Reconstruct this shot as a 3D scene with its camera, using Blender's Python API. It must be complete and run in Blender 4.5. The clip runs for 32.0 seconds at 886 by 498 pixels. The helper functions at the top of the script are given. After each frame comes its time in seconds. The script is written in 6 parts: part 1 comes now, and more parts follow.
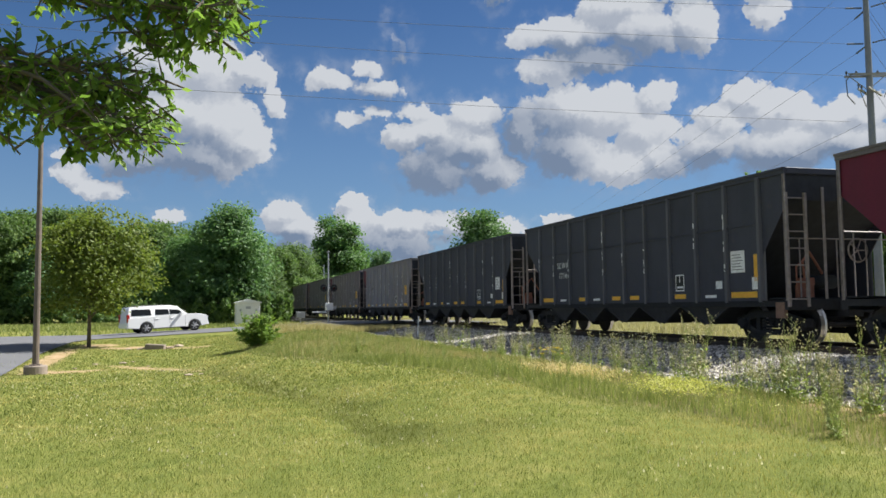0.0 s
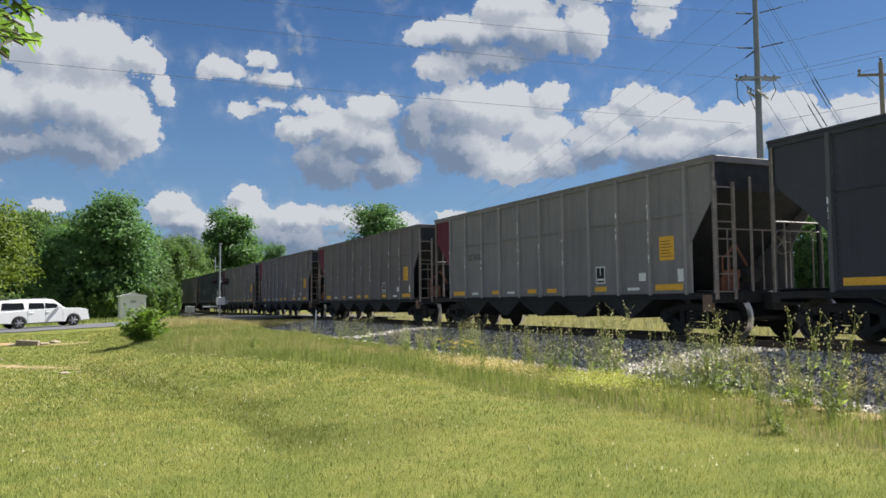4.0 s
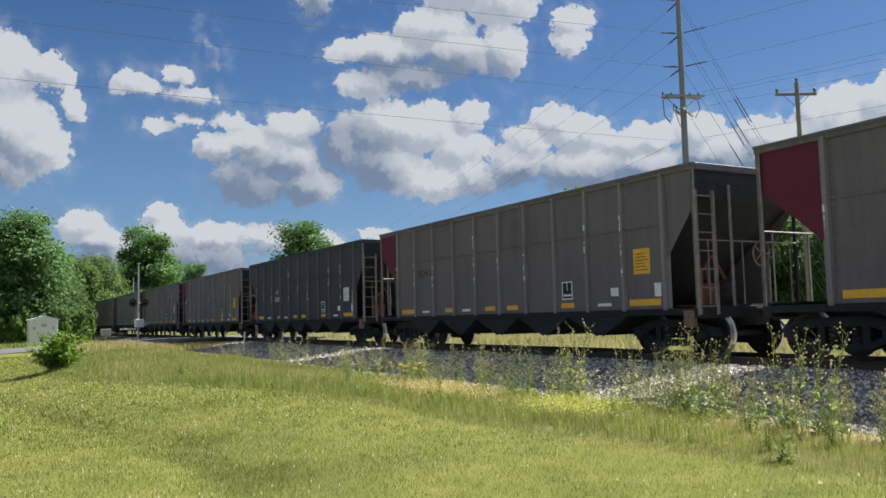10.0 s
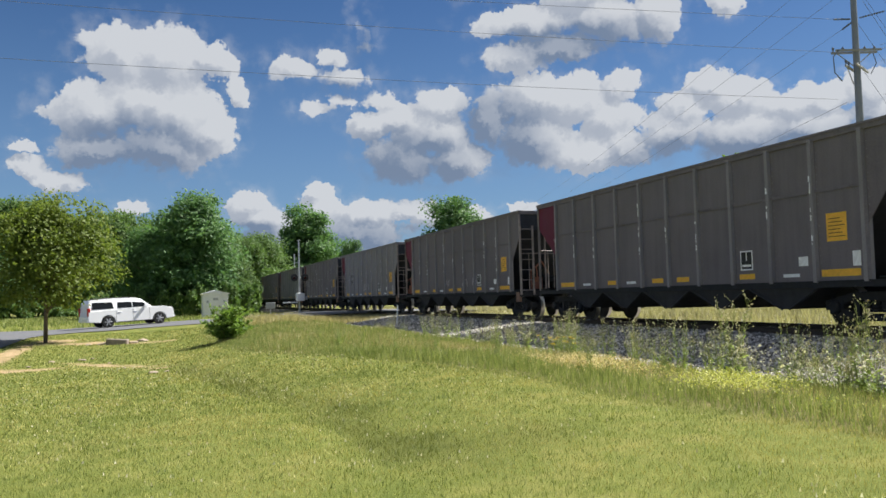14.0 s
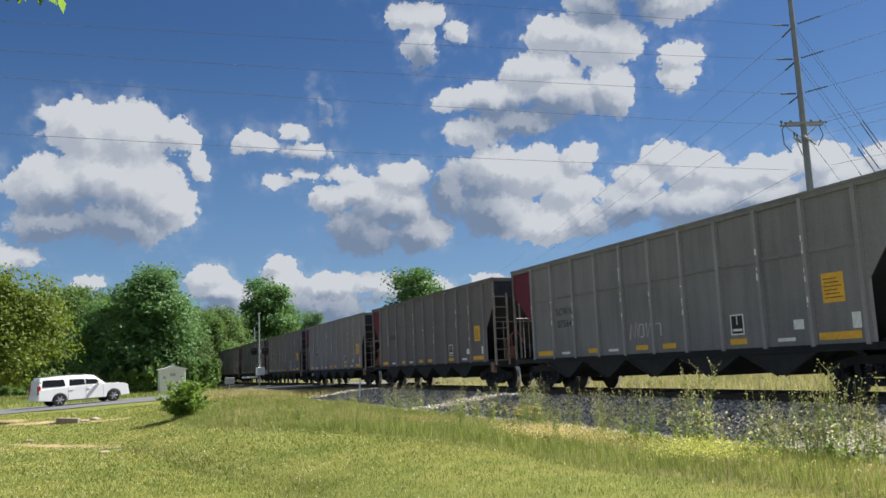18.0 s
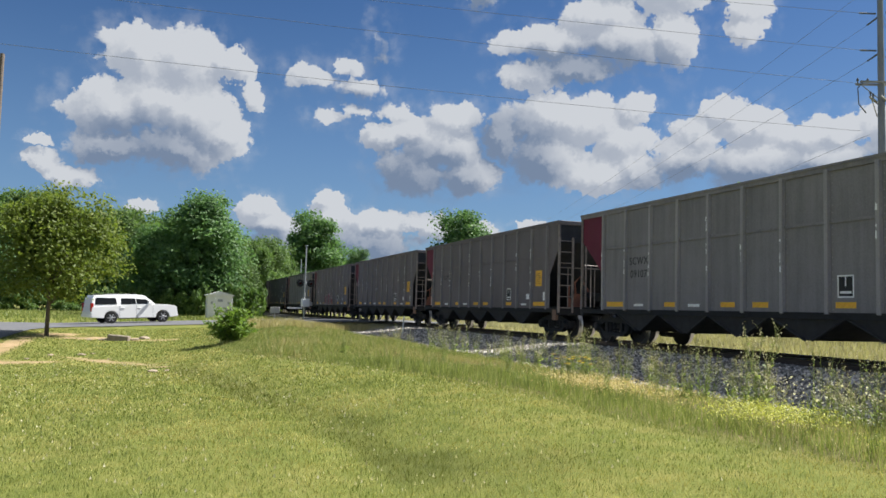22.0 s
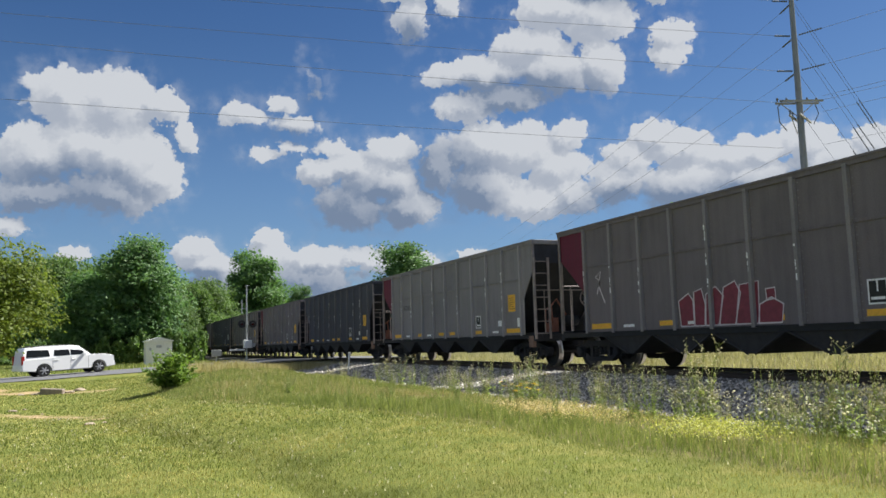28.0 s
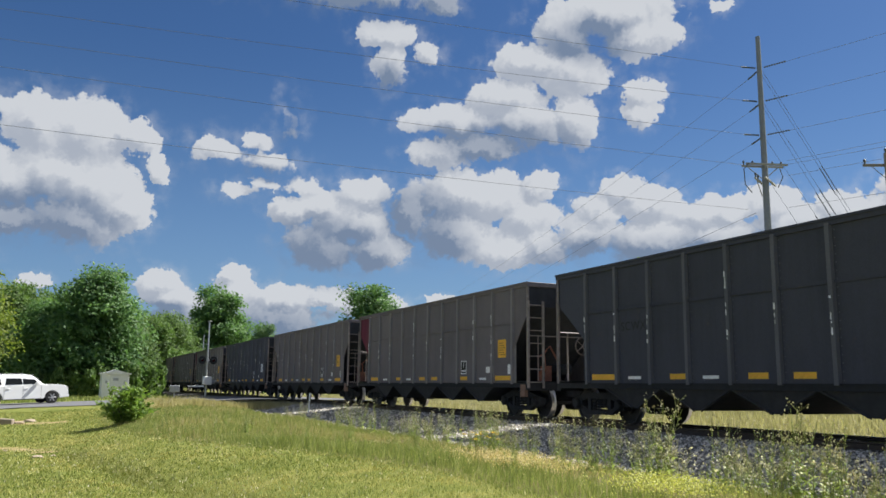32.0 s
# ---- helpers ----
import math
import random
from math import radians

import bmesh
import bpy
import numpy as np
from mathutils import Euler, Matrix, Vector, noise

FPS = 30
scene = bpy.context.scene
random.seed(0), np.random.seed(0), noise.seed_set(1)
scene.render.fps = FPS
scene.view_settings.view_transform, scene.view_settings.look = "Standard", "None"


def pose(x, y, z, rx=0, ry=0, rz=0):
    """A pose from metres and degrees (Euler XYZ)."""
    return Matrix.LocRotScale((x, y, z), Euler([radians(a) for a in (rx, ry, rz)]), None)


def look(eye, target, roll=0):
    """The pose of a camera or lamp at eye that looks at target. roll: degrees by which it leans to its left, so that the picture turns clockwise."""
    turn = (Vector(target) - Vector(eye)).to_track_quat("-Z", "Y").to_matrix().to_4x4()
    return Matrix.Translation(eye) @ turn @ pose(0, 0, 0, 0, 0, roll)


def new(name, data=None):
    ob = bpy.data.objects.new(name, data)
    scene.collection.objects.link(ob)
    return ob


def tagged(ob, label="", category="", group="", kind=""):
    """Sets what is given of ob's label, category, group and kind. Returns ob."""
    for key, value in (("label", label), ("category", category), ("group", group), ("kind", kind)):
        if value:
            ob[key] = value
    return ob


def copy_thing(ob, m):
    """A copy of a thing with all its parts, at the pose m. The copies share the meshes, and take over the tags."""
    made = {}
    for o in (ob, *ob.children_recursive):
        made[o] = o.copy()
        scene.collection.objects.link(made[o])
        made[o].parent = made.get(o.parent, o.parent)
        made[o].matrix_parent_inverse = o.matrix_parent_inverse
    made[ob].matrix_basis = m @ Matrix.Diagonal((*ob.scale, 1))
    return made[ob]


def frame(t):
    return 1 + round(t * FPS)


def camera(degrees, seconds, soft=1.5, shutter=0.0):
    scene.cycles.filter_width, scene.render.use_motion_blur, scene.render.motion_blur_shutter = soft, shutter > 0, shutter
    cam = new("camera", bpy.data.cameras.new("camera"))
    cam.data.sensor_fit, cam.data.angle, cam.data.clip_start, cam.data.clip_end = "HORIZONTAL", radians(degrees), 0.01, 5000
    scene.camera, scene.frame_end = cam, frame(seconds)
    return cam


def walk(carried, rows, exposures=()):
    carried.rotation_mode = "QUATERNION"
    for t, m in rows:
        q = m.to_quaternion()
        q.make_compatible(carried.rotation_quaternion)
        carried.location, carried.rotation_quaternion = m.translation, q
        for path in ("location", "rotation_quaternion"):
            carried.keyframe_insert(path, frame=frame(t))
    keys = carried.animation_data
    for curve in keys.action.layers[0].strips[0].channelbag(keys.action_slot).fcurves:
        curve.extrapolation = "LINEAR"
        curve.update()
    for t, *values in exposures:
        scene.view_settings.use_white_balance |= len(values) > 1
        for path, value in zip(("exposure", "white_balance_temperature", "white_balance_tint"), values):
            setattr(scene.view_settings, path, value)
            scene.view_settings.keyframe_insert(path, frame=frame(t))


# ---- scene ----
cam = camera(57.1, 32.0, soft=1.6)
PATH = [
    (0, (0.084, -0.081, 1.681), (2.979, 9.464, 2.398), -0.65),
    (0.5, (0.150, 0.051, 1.643), (3.447, 9.442, 2.602), -0.26),
    (1, (0.195, 0.120, 1.649), (3.535, 9.483, 2.735), 0.01),
    (1.5, (0.224, 0.331, 1.632), (3.611, 9.692, 2.579), 0.05),
    (2, (0.168, 0.354, 1.623), (3.840, 9.622, 2.416), -0.32),
    (2.5, (0.207, 0.516, 1.604), (4.165, 9.673, 2.297), -0.66),
    (4.5, (0.126, 0.929, 1.618), (4.242, 10.020, 2.268), -0.49),
    (5, (0.139, 1.051, 1.639), (4.287, 10.116, 2.428), -0.55),
    (5.5, (0.148, 1.115, 1.636), (4.266, 10.176, 2.606), -0.24),
    (6, (0.080, 1.212, 1.660), (4.234, 10.240, 2.770), -0.49),
    (6.5, (-0.012, 1.268, 1.683), (4.175, 10.268, 2.899), -0.83),
    (7, (-0.019, 1.323, 1.670), (4.187, 10.305, 2.951), -1.38),
    (7.5, (0.031, 1.426, 1.662), (4.144, 10.444, 2.986), -1.83),
    (8, (0.118, 1.643, 1.656), (4.144, 10.704, 2.952), -1.90),
    (8.5, (0.054, 1.724, 1.692), (4.017, 10.823, 2.922), -1.62),
    (9, (0.026, 1.757, 1.689), (4.230, 10.767, 2.756), -1.26),
    (9.5, (-0.022, 1.684, 1.694), (4.619, 10.494, 2.611), -1.39),
    (10, (0.001, 1.693, 1.675), (4.941, 10.347, 2.518), -1.42),
    (10.5, (0.007, 1.728, 1.679), (5.011, 10.347, 2.498), -1.58),
    (11, (-0.016, 1.750, 1.680), (4.780, 10.488, 2.496), -1.53),
    (11.5, (0.023, 1.778, 1.662), (4.459, 10.706, 2.452), -1.46),
    (12, (0.014, 1.706, 1.652), (4.033, 10.833, 2.399), -1.30),
    (12.5, (0.045, 1.751, 1.654), (3.692, 11.039, 2.323), -1.19),
    (13, (0.042, 1.734, 1.654), (3.435, 11.120, 2.278), -1.29),
    (13.5, (0.055, 1.743, 1.646), (3.329, 11.172, 2.255), -1.32),
    (14, (0.093, 1.801, 1.649), (3.369, 11.232, 2.223), -1.47),
    (14.5, (0.070, 1.770, 1.644), (3.418, 11.176, 2.210), -1.44),
    (16.5, (0.074, 1.807, 1.610), (3.518, 11.167, 2.345), -0.09),
    (17, (0.064, 1.815, 1.608), (3.510, 11.157, 2.534), -0.42),
    (17.5, (0.135, 1.908, 1.608), (3.553, 11.236, 2.749), -1.02),
    (18, (0.142, 1.936, 1.617), (3.843, 11.115, 3.050), -2.31),
    (18.5, (0.101, 1.880, 1.626), (4.270, 10.852, 3.083), -2.08),
    (19, (0.079, 1.881, 1.605), (4.427, 10.792, 2.906), -0.36),
    (19.5, (0.067, 1.933, 1.615), (4.445, 10.855, 2.729), 0.87),
    (20, (0.065, 2.013, 1.636), (4.279, 11.032, 2.582), 1.46),
    (20.5, (0.122, 2.047, 1.624), (3.988, 11.229, 2.483), 1.85),
    (21, (0.210, 2.262, 1.600), (3.752, 11.581, 2.380), 1.98),
    (21.5, (0.132, 2.369, 1.621), (3.417, 11.785, 2.360), 1.83),
    (22, (0.117, 2.354, 1.604), (3.311, 11.801, 2.348), 1.56),
    (22.5, (0.167, 2.405, 1.603), (3.501, 11.801, 2.384), 1.20),
    (23, (0.140, 2.344, 1.606), (3.739, 11.630, 2.509), 0.96),
    (23.5, (0.179, 2.409, 1.611), (4.050, 11.566, 2.685), 0.86),
    (24, (0.160, 2.407, 1.616), (4.216, 11.464, 2.852), 1.03),
    (24.5, (0.166, 2.407, 1.618), (4.307, 11.409, 2.961), 1.07),
    (25, (0.153, 2.401, 1.625), (4.302, 11.396, 2.995), 0.97),
    (25.5, (0.122, 2.363, 1.615), (4.293, 11.353, 2.945), 0.72),
    (27.5, (0.096, 2.350, 1.622), (4.037, 11.477, 2.704), -1.30),
    (28, (0.147, 2.402, 1.610), (3.993, 11.564, 2.740), -1.62),
    (28.5, (0.134, 2.382, 1.608), (4.070, 11.488, 2.859), -1.72),
    (29, (0.152, 2.388, 1.594), (4.352, 11.350, 3.022), -1.69),
    (29.5, (0.185, 2.423, 1.586), (4.665, 11.225, 3.150), -1.77),
    (30, (0.157, 2.361, 1.602), (4.618, 11.163, 3.222), -1.79),
    (30.5, (0.128, 2.325, 1.591), (4.404, 11.200, 3.311), -0.91),
    (31, (0.153, 2.371, 1.602), (4.304, 11.290, 3.396), -0.15),
    (31.5, (0.137, 2.333, 1.601), (4.219, 11.277, 3.431), 0.62),
    (32, (0.159, 2.356, 1.610), (4.327, 11.292, 3.280), 0.74),
]
walk(cam, [(t, look(eye, target, roll)) for t, eye, target, roll in PATH], [(0, 1.0), (32, 1.0)])

# ---- world, sun ----
SUN_AZ, SUN_EL = radians(84), radians(50)   # clockwise from +y, and up

# cumulus of the sky, puff by puff: bearing, height, half width, half height (degrees), fullness
WEST = [(-2.3, 16.3, 2.6, 1.8), (0.4, 16.0, 3.0, 2.1), (3.5, 16.0, 1.8, 1.2), (-4.0, 12.5, 3.1, 1.8), (-1.4, 13.4, 3.3, 2.5), (1.3, 12.4, 3.1, 2.8), (3.3, 11.4, 1.8, 1.9), (0.2, 10.2, 3.2, 1.7), (-4.0, 10.0, 2.7, 1.4), (5.3, 14.1, 1.0, 0.9)]
WISPS = [(8.8, 15.9, 1.6, 0.8, 0.5), (11.4, 16.6, 1.3, 0.6, 0.6), (12.4, 15.3, 1.8, 0.7, 0.45), (13.9, 17.5, 0.6, 1.2, 0.3), (12.1, 13.9, 1.2, 0.4, 0.4), (10.4, 13.1, 1.0, 0.5, 0.4), (14.9, 13.7, 1.2, 0.6, 0.3)]
MIDDLE = [(14.3, 12.0, 2.0, 1.1), (16.3, 12.5, 1.8, 1.1), (19.5, 13.3, 2.5, 1.3), (18.5, 11.5, 3.4, 1.8), (16.6, 9.6, 3.0, 2.0), (20.3, 9.6, 2.9, 1.5)]
CENTRE = [(26.0, 13.4, 3.2, 1.8), (28.7, 13.1, 3.1, 1.9), (31.9, 14.1, 1.4, 1.0), (31.0, 11.8, 2.3, 1.7), (25.9, 10.9, 3.2, 2.1), (29.4, 9.6, 2.8, 1.5), (32.1, 9.8, 1.9, 1.5), (22.7, 12.2, 1.6, 2.1)]
HIGH = [(37.2, 25.3, 5.1, 1.7), (39.1, 23.9, 3.2, 1.6), (33.9, 24.3, 2.4, 1.9), (31.8, 22.5, 3.5, 1.3), (34.2, 22.0, 3.1, 1.9), (29.7, 20.1, 3.1, 1.3), (25.6, 18.5, 3.9, 1.2), (30.9, 18.3, 3.7, 1.7), (34.6, 18.4, 1.6, 2.1), (39.4, 20.0, 1.4, 1.2), (39.2, 18.6, 1.4, 1.1), (24.8, 16.2, 2.4, 1.1), (27.6, 16.7, 3.7, 1.0)]
TATTERS = [(20.8, 24.3, 2.5, 1.1), (20.9, 22.4, 1.2, 1.8), (23.6, 23.1, 1.3, 0.8, 0.5), (45.0, 25.1, 0.9, 0.4, 0.5), (9.0, 27.0, 6.0, 1.0), (17.0, 27.0, 6.5, 1.3), (24.6, 26.6, 1.9, 1.2)]
EAST = [(37.9, 13.5, 2.0, 1.0), (36.0, 12.2, 1.8, 1.3), (39.7, 12.5, 2.5, 1.5), (42.8, 11.9, 2.0, 1.2), (44.8, 11.9, 1.5, 1.2), (47.4, 12.1, 1.9, 1.4), (35.2, 10.4, 2.2, 1.7), (39.9, 10.0, 3.9, 1.9), (44.1, 10.0, 2.7, 1.6), (48.5, 10.4, 3.0, 1.7), (52.0, 11.6, 2.1, 1.3), (56.1, 12.1, 2.8, 1.8), (59.0, 12.6, 2.6, 1.8), (53.5, 10.0, 4.5, 1.5)]
LOW = [(5.7, 6.5, 1.7, 1.1), (6.4, 5.6, 2.2, 1.1), (10.5, 7.4, 1.1, 0.6), (10.7, 6.5, 1.3, 0.8), (14.2, 5.9, 3.2, 0.9), (17.4, 5.9, 2.4, 0.8), (13.4, 4.5, 4.3, 1.4), (7.9, 4.2, 3.0, 1.2), (-1.9, 6.3, 1.0, 0.6), (-7.8, 8.7, 1.1, 0.9), (-6.2, 7.9, 1.8, 0.7), (-8.2, 10.0, 0.8, 0.4), (20.0, 5.4, 2.6, 0.9), (25.0, 6.0, 1.2, 0.4)]
CLOUDS = WEST + WISPS + MIDDLE + CENTRE + HIGH + TATTERS + EAST + LOW
# their shaded undersides
SHADES = [
    (-2.0, 9.9, 4.4, 2.0), (17.0, 9.2, 4.2, 2.2), (22.7, 11.6, 2.1, 2.4), (24.5, 10.2, 2.4, 2.3),
    (28.9, 17.0, 5.2, 1.3), (35.5, 23.8, 2.8, 1.4), (36.2, 8.8, 4.0, 1.6), (41.5, 8.7, 5.0, 1.5), (50.0, 9.2, 6.0, 1.4),
    (12.6, 4.2, 5.5, 0.9), (6.4, 4.4, 2.3, 0.8), (14.0, 26.8, 11.0, 1.9), (24.6, 26.4, 2.4, 1.6), (21.0, 21.4, 0.9, 1.0), (11.5, 14.6, 2.5, 0.6), (14.0, 17.3, 0.9, 1.4),
]


def sky_world():
    world = bpy.data.worlds.new("sky")
    scene.world = world
    world.use_nodes = True
    nt = world.node_tree
    nt.nodes.clear()
    nn, ln = nt.nodes.new, nt.links.new

    def put(socket, v):
        if isinstance(v, bpy.types.NodeSocket):
            ln(v, socket)
        else:
            socket.default_value = v

    def mth(op, a, b=0.0, c=0.0, clamp=False):
        n = nn("ShaderNodeMath")
        n.operation, n.use_clamp = op, clamp
        for s, v in zip(n.inputs, (a, b, c)):
            put(s, v)
        return n.outputs[0]

    def vec(op, a, b=(0, 0, 0)):
        n = nn("ShaderNodeVectorMath")
        n.operation = op
        put(n.inputs[0], a)
        put(n.inputs[1], b)
        return n.outputs["Value"] if op in ("LENGTH", "DOT_PRODUCT") else n.outputs["Vector"]

    def fbm(v, scale, detail=6.0, rough=0.55):
        n = nn("ShaderNodeTexNoise")
        n.inputs["Scale"].default_value, n.inputs["Detail"].default_value, n.inputs["Roughness"].default_value = scale, detail, rough
        ln(v, n.inputs["Vector"])
        return n

    def step(v, lo, hi, to_lo=0.0, to_hi=1.0):
        n = nn("ShaderNodeMapRange")
        n.interpolation_type = "SMOOTHSTEP"
        for s, x in zip(n.inputs, (v, lo, hi, to_lo, to_hi)):
            put(s, x)
        return n.outputs[0]

    def mix(fac, a, b):
        n = nn("ShaderNodeMix")
        n.data_type = "RGBA"
        put(n.inputs["Factor"], fac)
        put(n.inputs[6], a)
        put(n.inputs[7], b)
        return n.outputs[2]

    sky = nn("ShaderNodeTexSky")
    sky.sky_type, sky.sun_disc = "NISHITA", False
    sky.sun_elevation, sky.sun_rotation = SUN_EL, SUN_AZ
    sky.air_density, sky.dust_density, sky.ozone_density = 1.0, 0.4, 2.0
    coord = nn("ShaderNodeTexCoord").outputs["Generated"]
    sep = nn("ShaderNodeSeparateXYZ")
    ln(coord, sep.inputs[0])
    x, y, z = sep.outputs
    deg = 180 / math.pi
    u = mth("MULTIPLY", mth("ARCTAN2", x, y), deg)
    v = mth("MULTIPLY", mth("ARCSINE", z), deg)
    com = nn("ShaderNodeCombineXYZ")
    ln(u, com.inputs[0]), ln(v, com.inputs[1])
    uv = com.outputs[0]
    # billows: the outlines pushed about at three scales
    big = fbm(uv, 0.22, 3.0, 0.5).outputs["Color"]
    small_noise = fbm(uv, 0.75, 8.0, 0.55)
    small, small_fac = small_noise.outputs["Color"], small_noise.outputs[0]
    p = vec("ADD", uv, vec("MULTIPLY", vec("SUBTRACT", big, (0.5, 0.5, 0.5)), (1.5, 1.1, 0)))
    soft = p
    p = vec("ADD", p, vec("MULTIPLY", vec("SUBTRACT", small, (0.5, 0.5, 0.5)), (1.5, 1.3, 0)))
    crisp = fbm(uv, 2.4, 7.0, 0.62).outputs["Color"]
    p = vec("ADD", p, vec("MULTIPLY", vec("SUBTRACT", crisp, (0.5, 0.5, 0.5)), (1.1, 0.95, 0)))

    def field(rows, at):
        best = None
        for row in rows:
            a, e, ra, re = row[:4]
            full = row[4] if len(row) > 4 else 1.0
            d = vec("LENGTH", vec("MULTIPLY", vec("SUBTRACT", at, (a, e, 0)), (1 / ra, 1 / re, 0)))
            d = mth("MULTIPLY_ADD", d, -full, full)
            best = d if best is None else mth("SMOOTH_MAX", best, d, 0.12)
        return best

    def puffs(at, scale):
        n = nn("ShaderNodeTexVoronoi")
        n.feature, n.voronoi_dimensions = "SMOOTH_F1", "2D"
        n.inputs["Scale"].default_value, n.inputs["Smoothness"].default_value = scale, 0.25
        ln(at, n.inputs["Vector"])
        return mth("SUBTRACT", 0.36, n.outputs["Distance"])

    def billows(at):
        return mth("ADD", mth("MULTIPLY", puffs(at, 0.5), 0.34), mth("MULTIPLY", puffs(at, 1.3), 0.2))

    dens = mth("ADD", mth("MULTIPLY_ADD", field(CLOUDS, p), 1.0, 0.115), billows(p))
    # the same a little towards the sun: what falls off that way is lit
    on = vec("ADD", p, (0.5, 0.75, 0))
    fall = mth("SUBTRACT", dens, mth("ADD", mth("MULTIPLY_ADD", field(CLOUDS, on), 1.0, 0.115), billows(on)))
    shade = field(SHADES, vec("ADD", soft, vec("MULTIPLY", vec("SUBTRACT", small, (0.5, 0.5, 0.5)), (1.5, 1.3, 0))))
    under = step(shade, -0.7, 0.7, 0.0, 0.78)
    grey = mth("ADD", mth("ADD", under, 0.12), step(fall, -0.5, 0.5, 0.38, -0.25), clamp=True)
    # crisp lit tops, soft shaded undersides, thin veils about them
    cover = step(dens, 0.03, mth("MULTIPLY_ADD", under, 0.4, 0.15))
    veil = mth("MULTIPLY", step(dens, -0.7, 0.1, 0.0, 0.24), step(small_fac, 0.38, 0.7))
    cover = mth("MAXIMUM", cover, veil)
    # unseen broken cumulus added all round and overhead, to whiten and brighten the sky's light
    round_about = mth("MAXIMUM", step(v, 30.0, 37.0), step(mth("ABSOLUTE", mth("SUBTRACT", u, 26.0)), 46.0, 58.0))
    unseen_heaps = fbm(coord, 2.6, 7.0, 0.55).outputs[0]
    cover = mth("MAXIMUM", cover, mth("MULTIPLY", mth("MULTIPLY", step(unseen_heaps, 0.47, 0.58), step(v, 0.0, 6.0)), round_about))
    colour = mix(grey, (6.3, 6.55, 6.95, 1), (1.85, 2.45, 3.55, 1))
    haze = step(v, 24.0, -2.0, 0.0, 0.45)
    blue = nn("ShaderNodeHueSaturation")
    blue.inputs["Saturation"].default_value, blue.inputs["Value"].default_value = 1.15, 0.62
    ln(sky.outputs[0], blue.inputs["Color"])
    tint = nn("ShaderNodeMix")
    tint.data_type, tint.blend_type = "RGBA", "MULTIPLY"
    tint.inputs["Factor"].default_value = 1.0
    ln(blue.outputs[0], tint.inputs[6])
    tint.inputs[7].default_value = (0.78, 0.97, 1.24, 1)
    air = mix(haze, tint.outputs[2], (2.55, 4.3, 6.8, 1))
    out = mix(mth("MULTIPLY", cover, 0.97), air, colour)
    bg = nn("ShaderNodeBackground")
    ln(out, bg.inputs["Color"])
    bg.inputs["Strength"].default_value = 0.05
    end = nn("ShaderNodeOutputWorld")
    ln(bg.outputs[0], end.inputs["Surface"])


sky_world()
sun_data = bpy.data.lights.new("sun", "SUN")
sun_data.energy, sun_data.angle, sun_data.color = 5.0, radians(0.53), (0.97, 0.95, 0.90)
sun = new("sun", sun_data)
sun.matrix_basis = look((0, 0, 60), (-math.sin(SUN_AZ) * math.cos(SUN_EL), -math.cos(SUN_AZ) * math.cos(SUN_EL), 60 - math.sin(SUN_EL)))

# ---- materials ----
def rgb(c):
    return (*c, 1.0) if len(c) == 3 else c


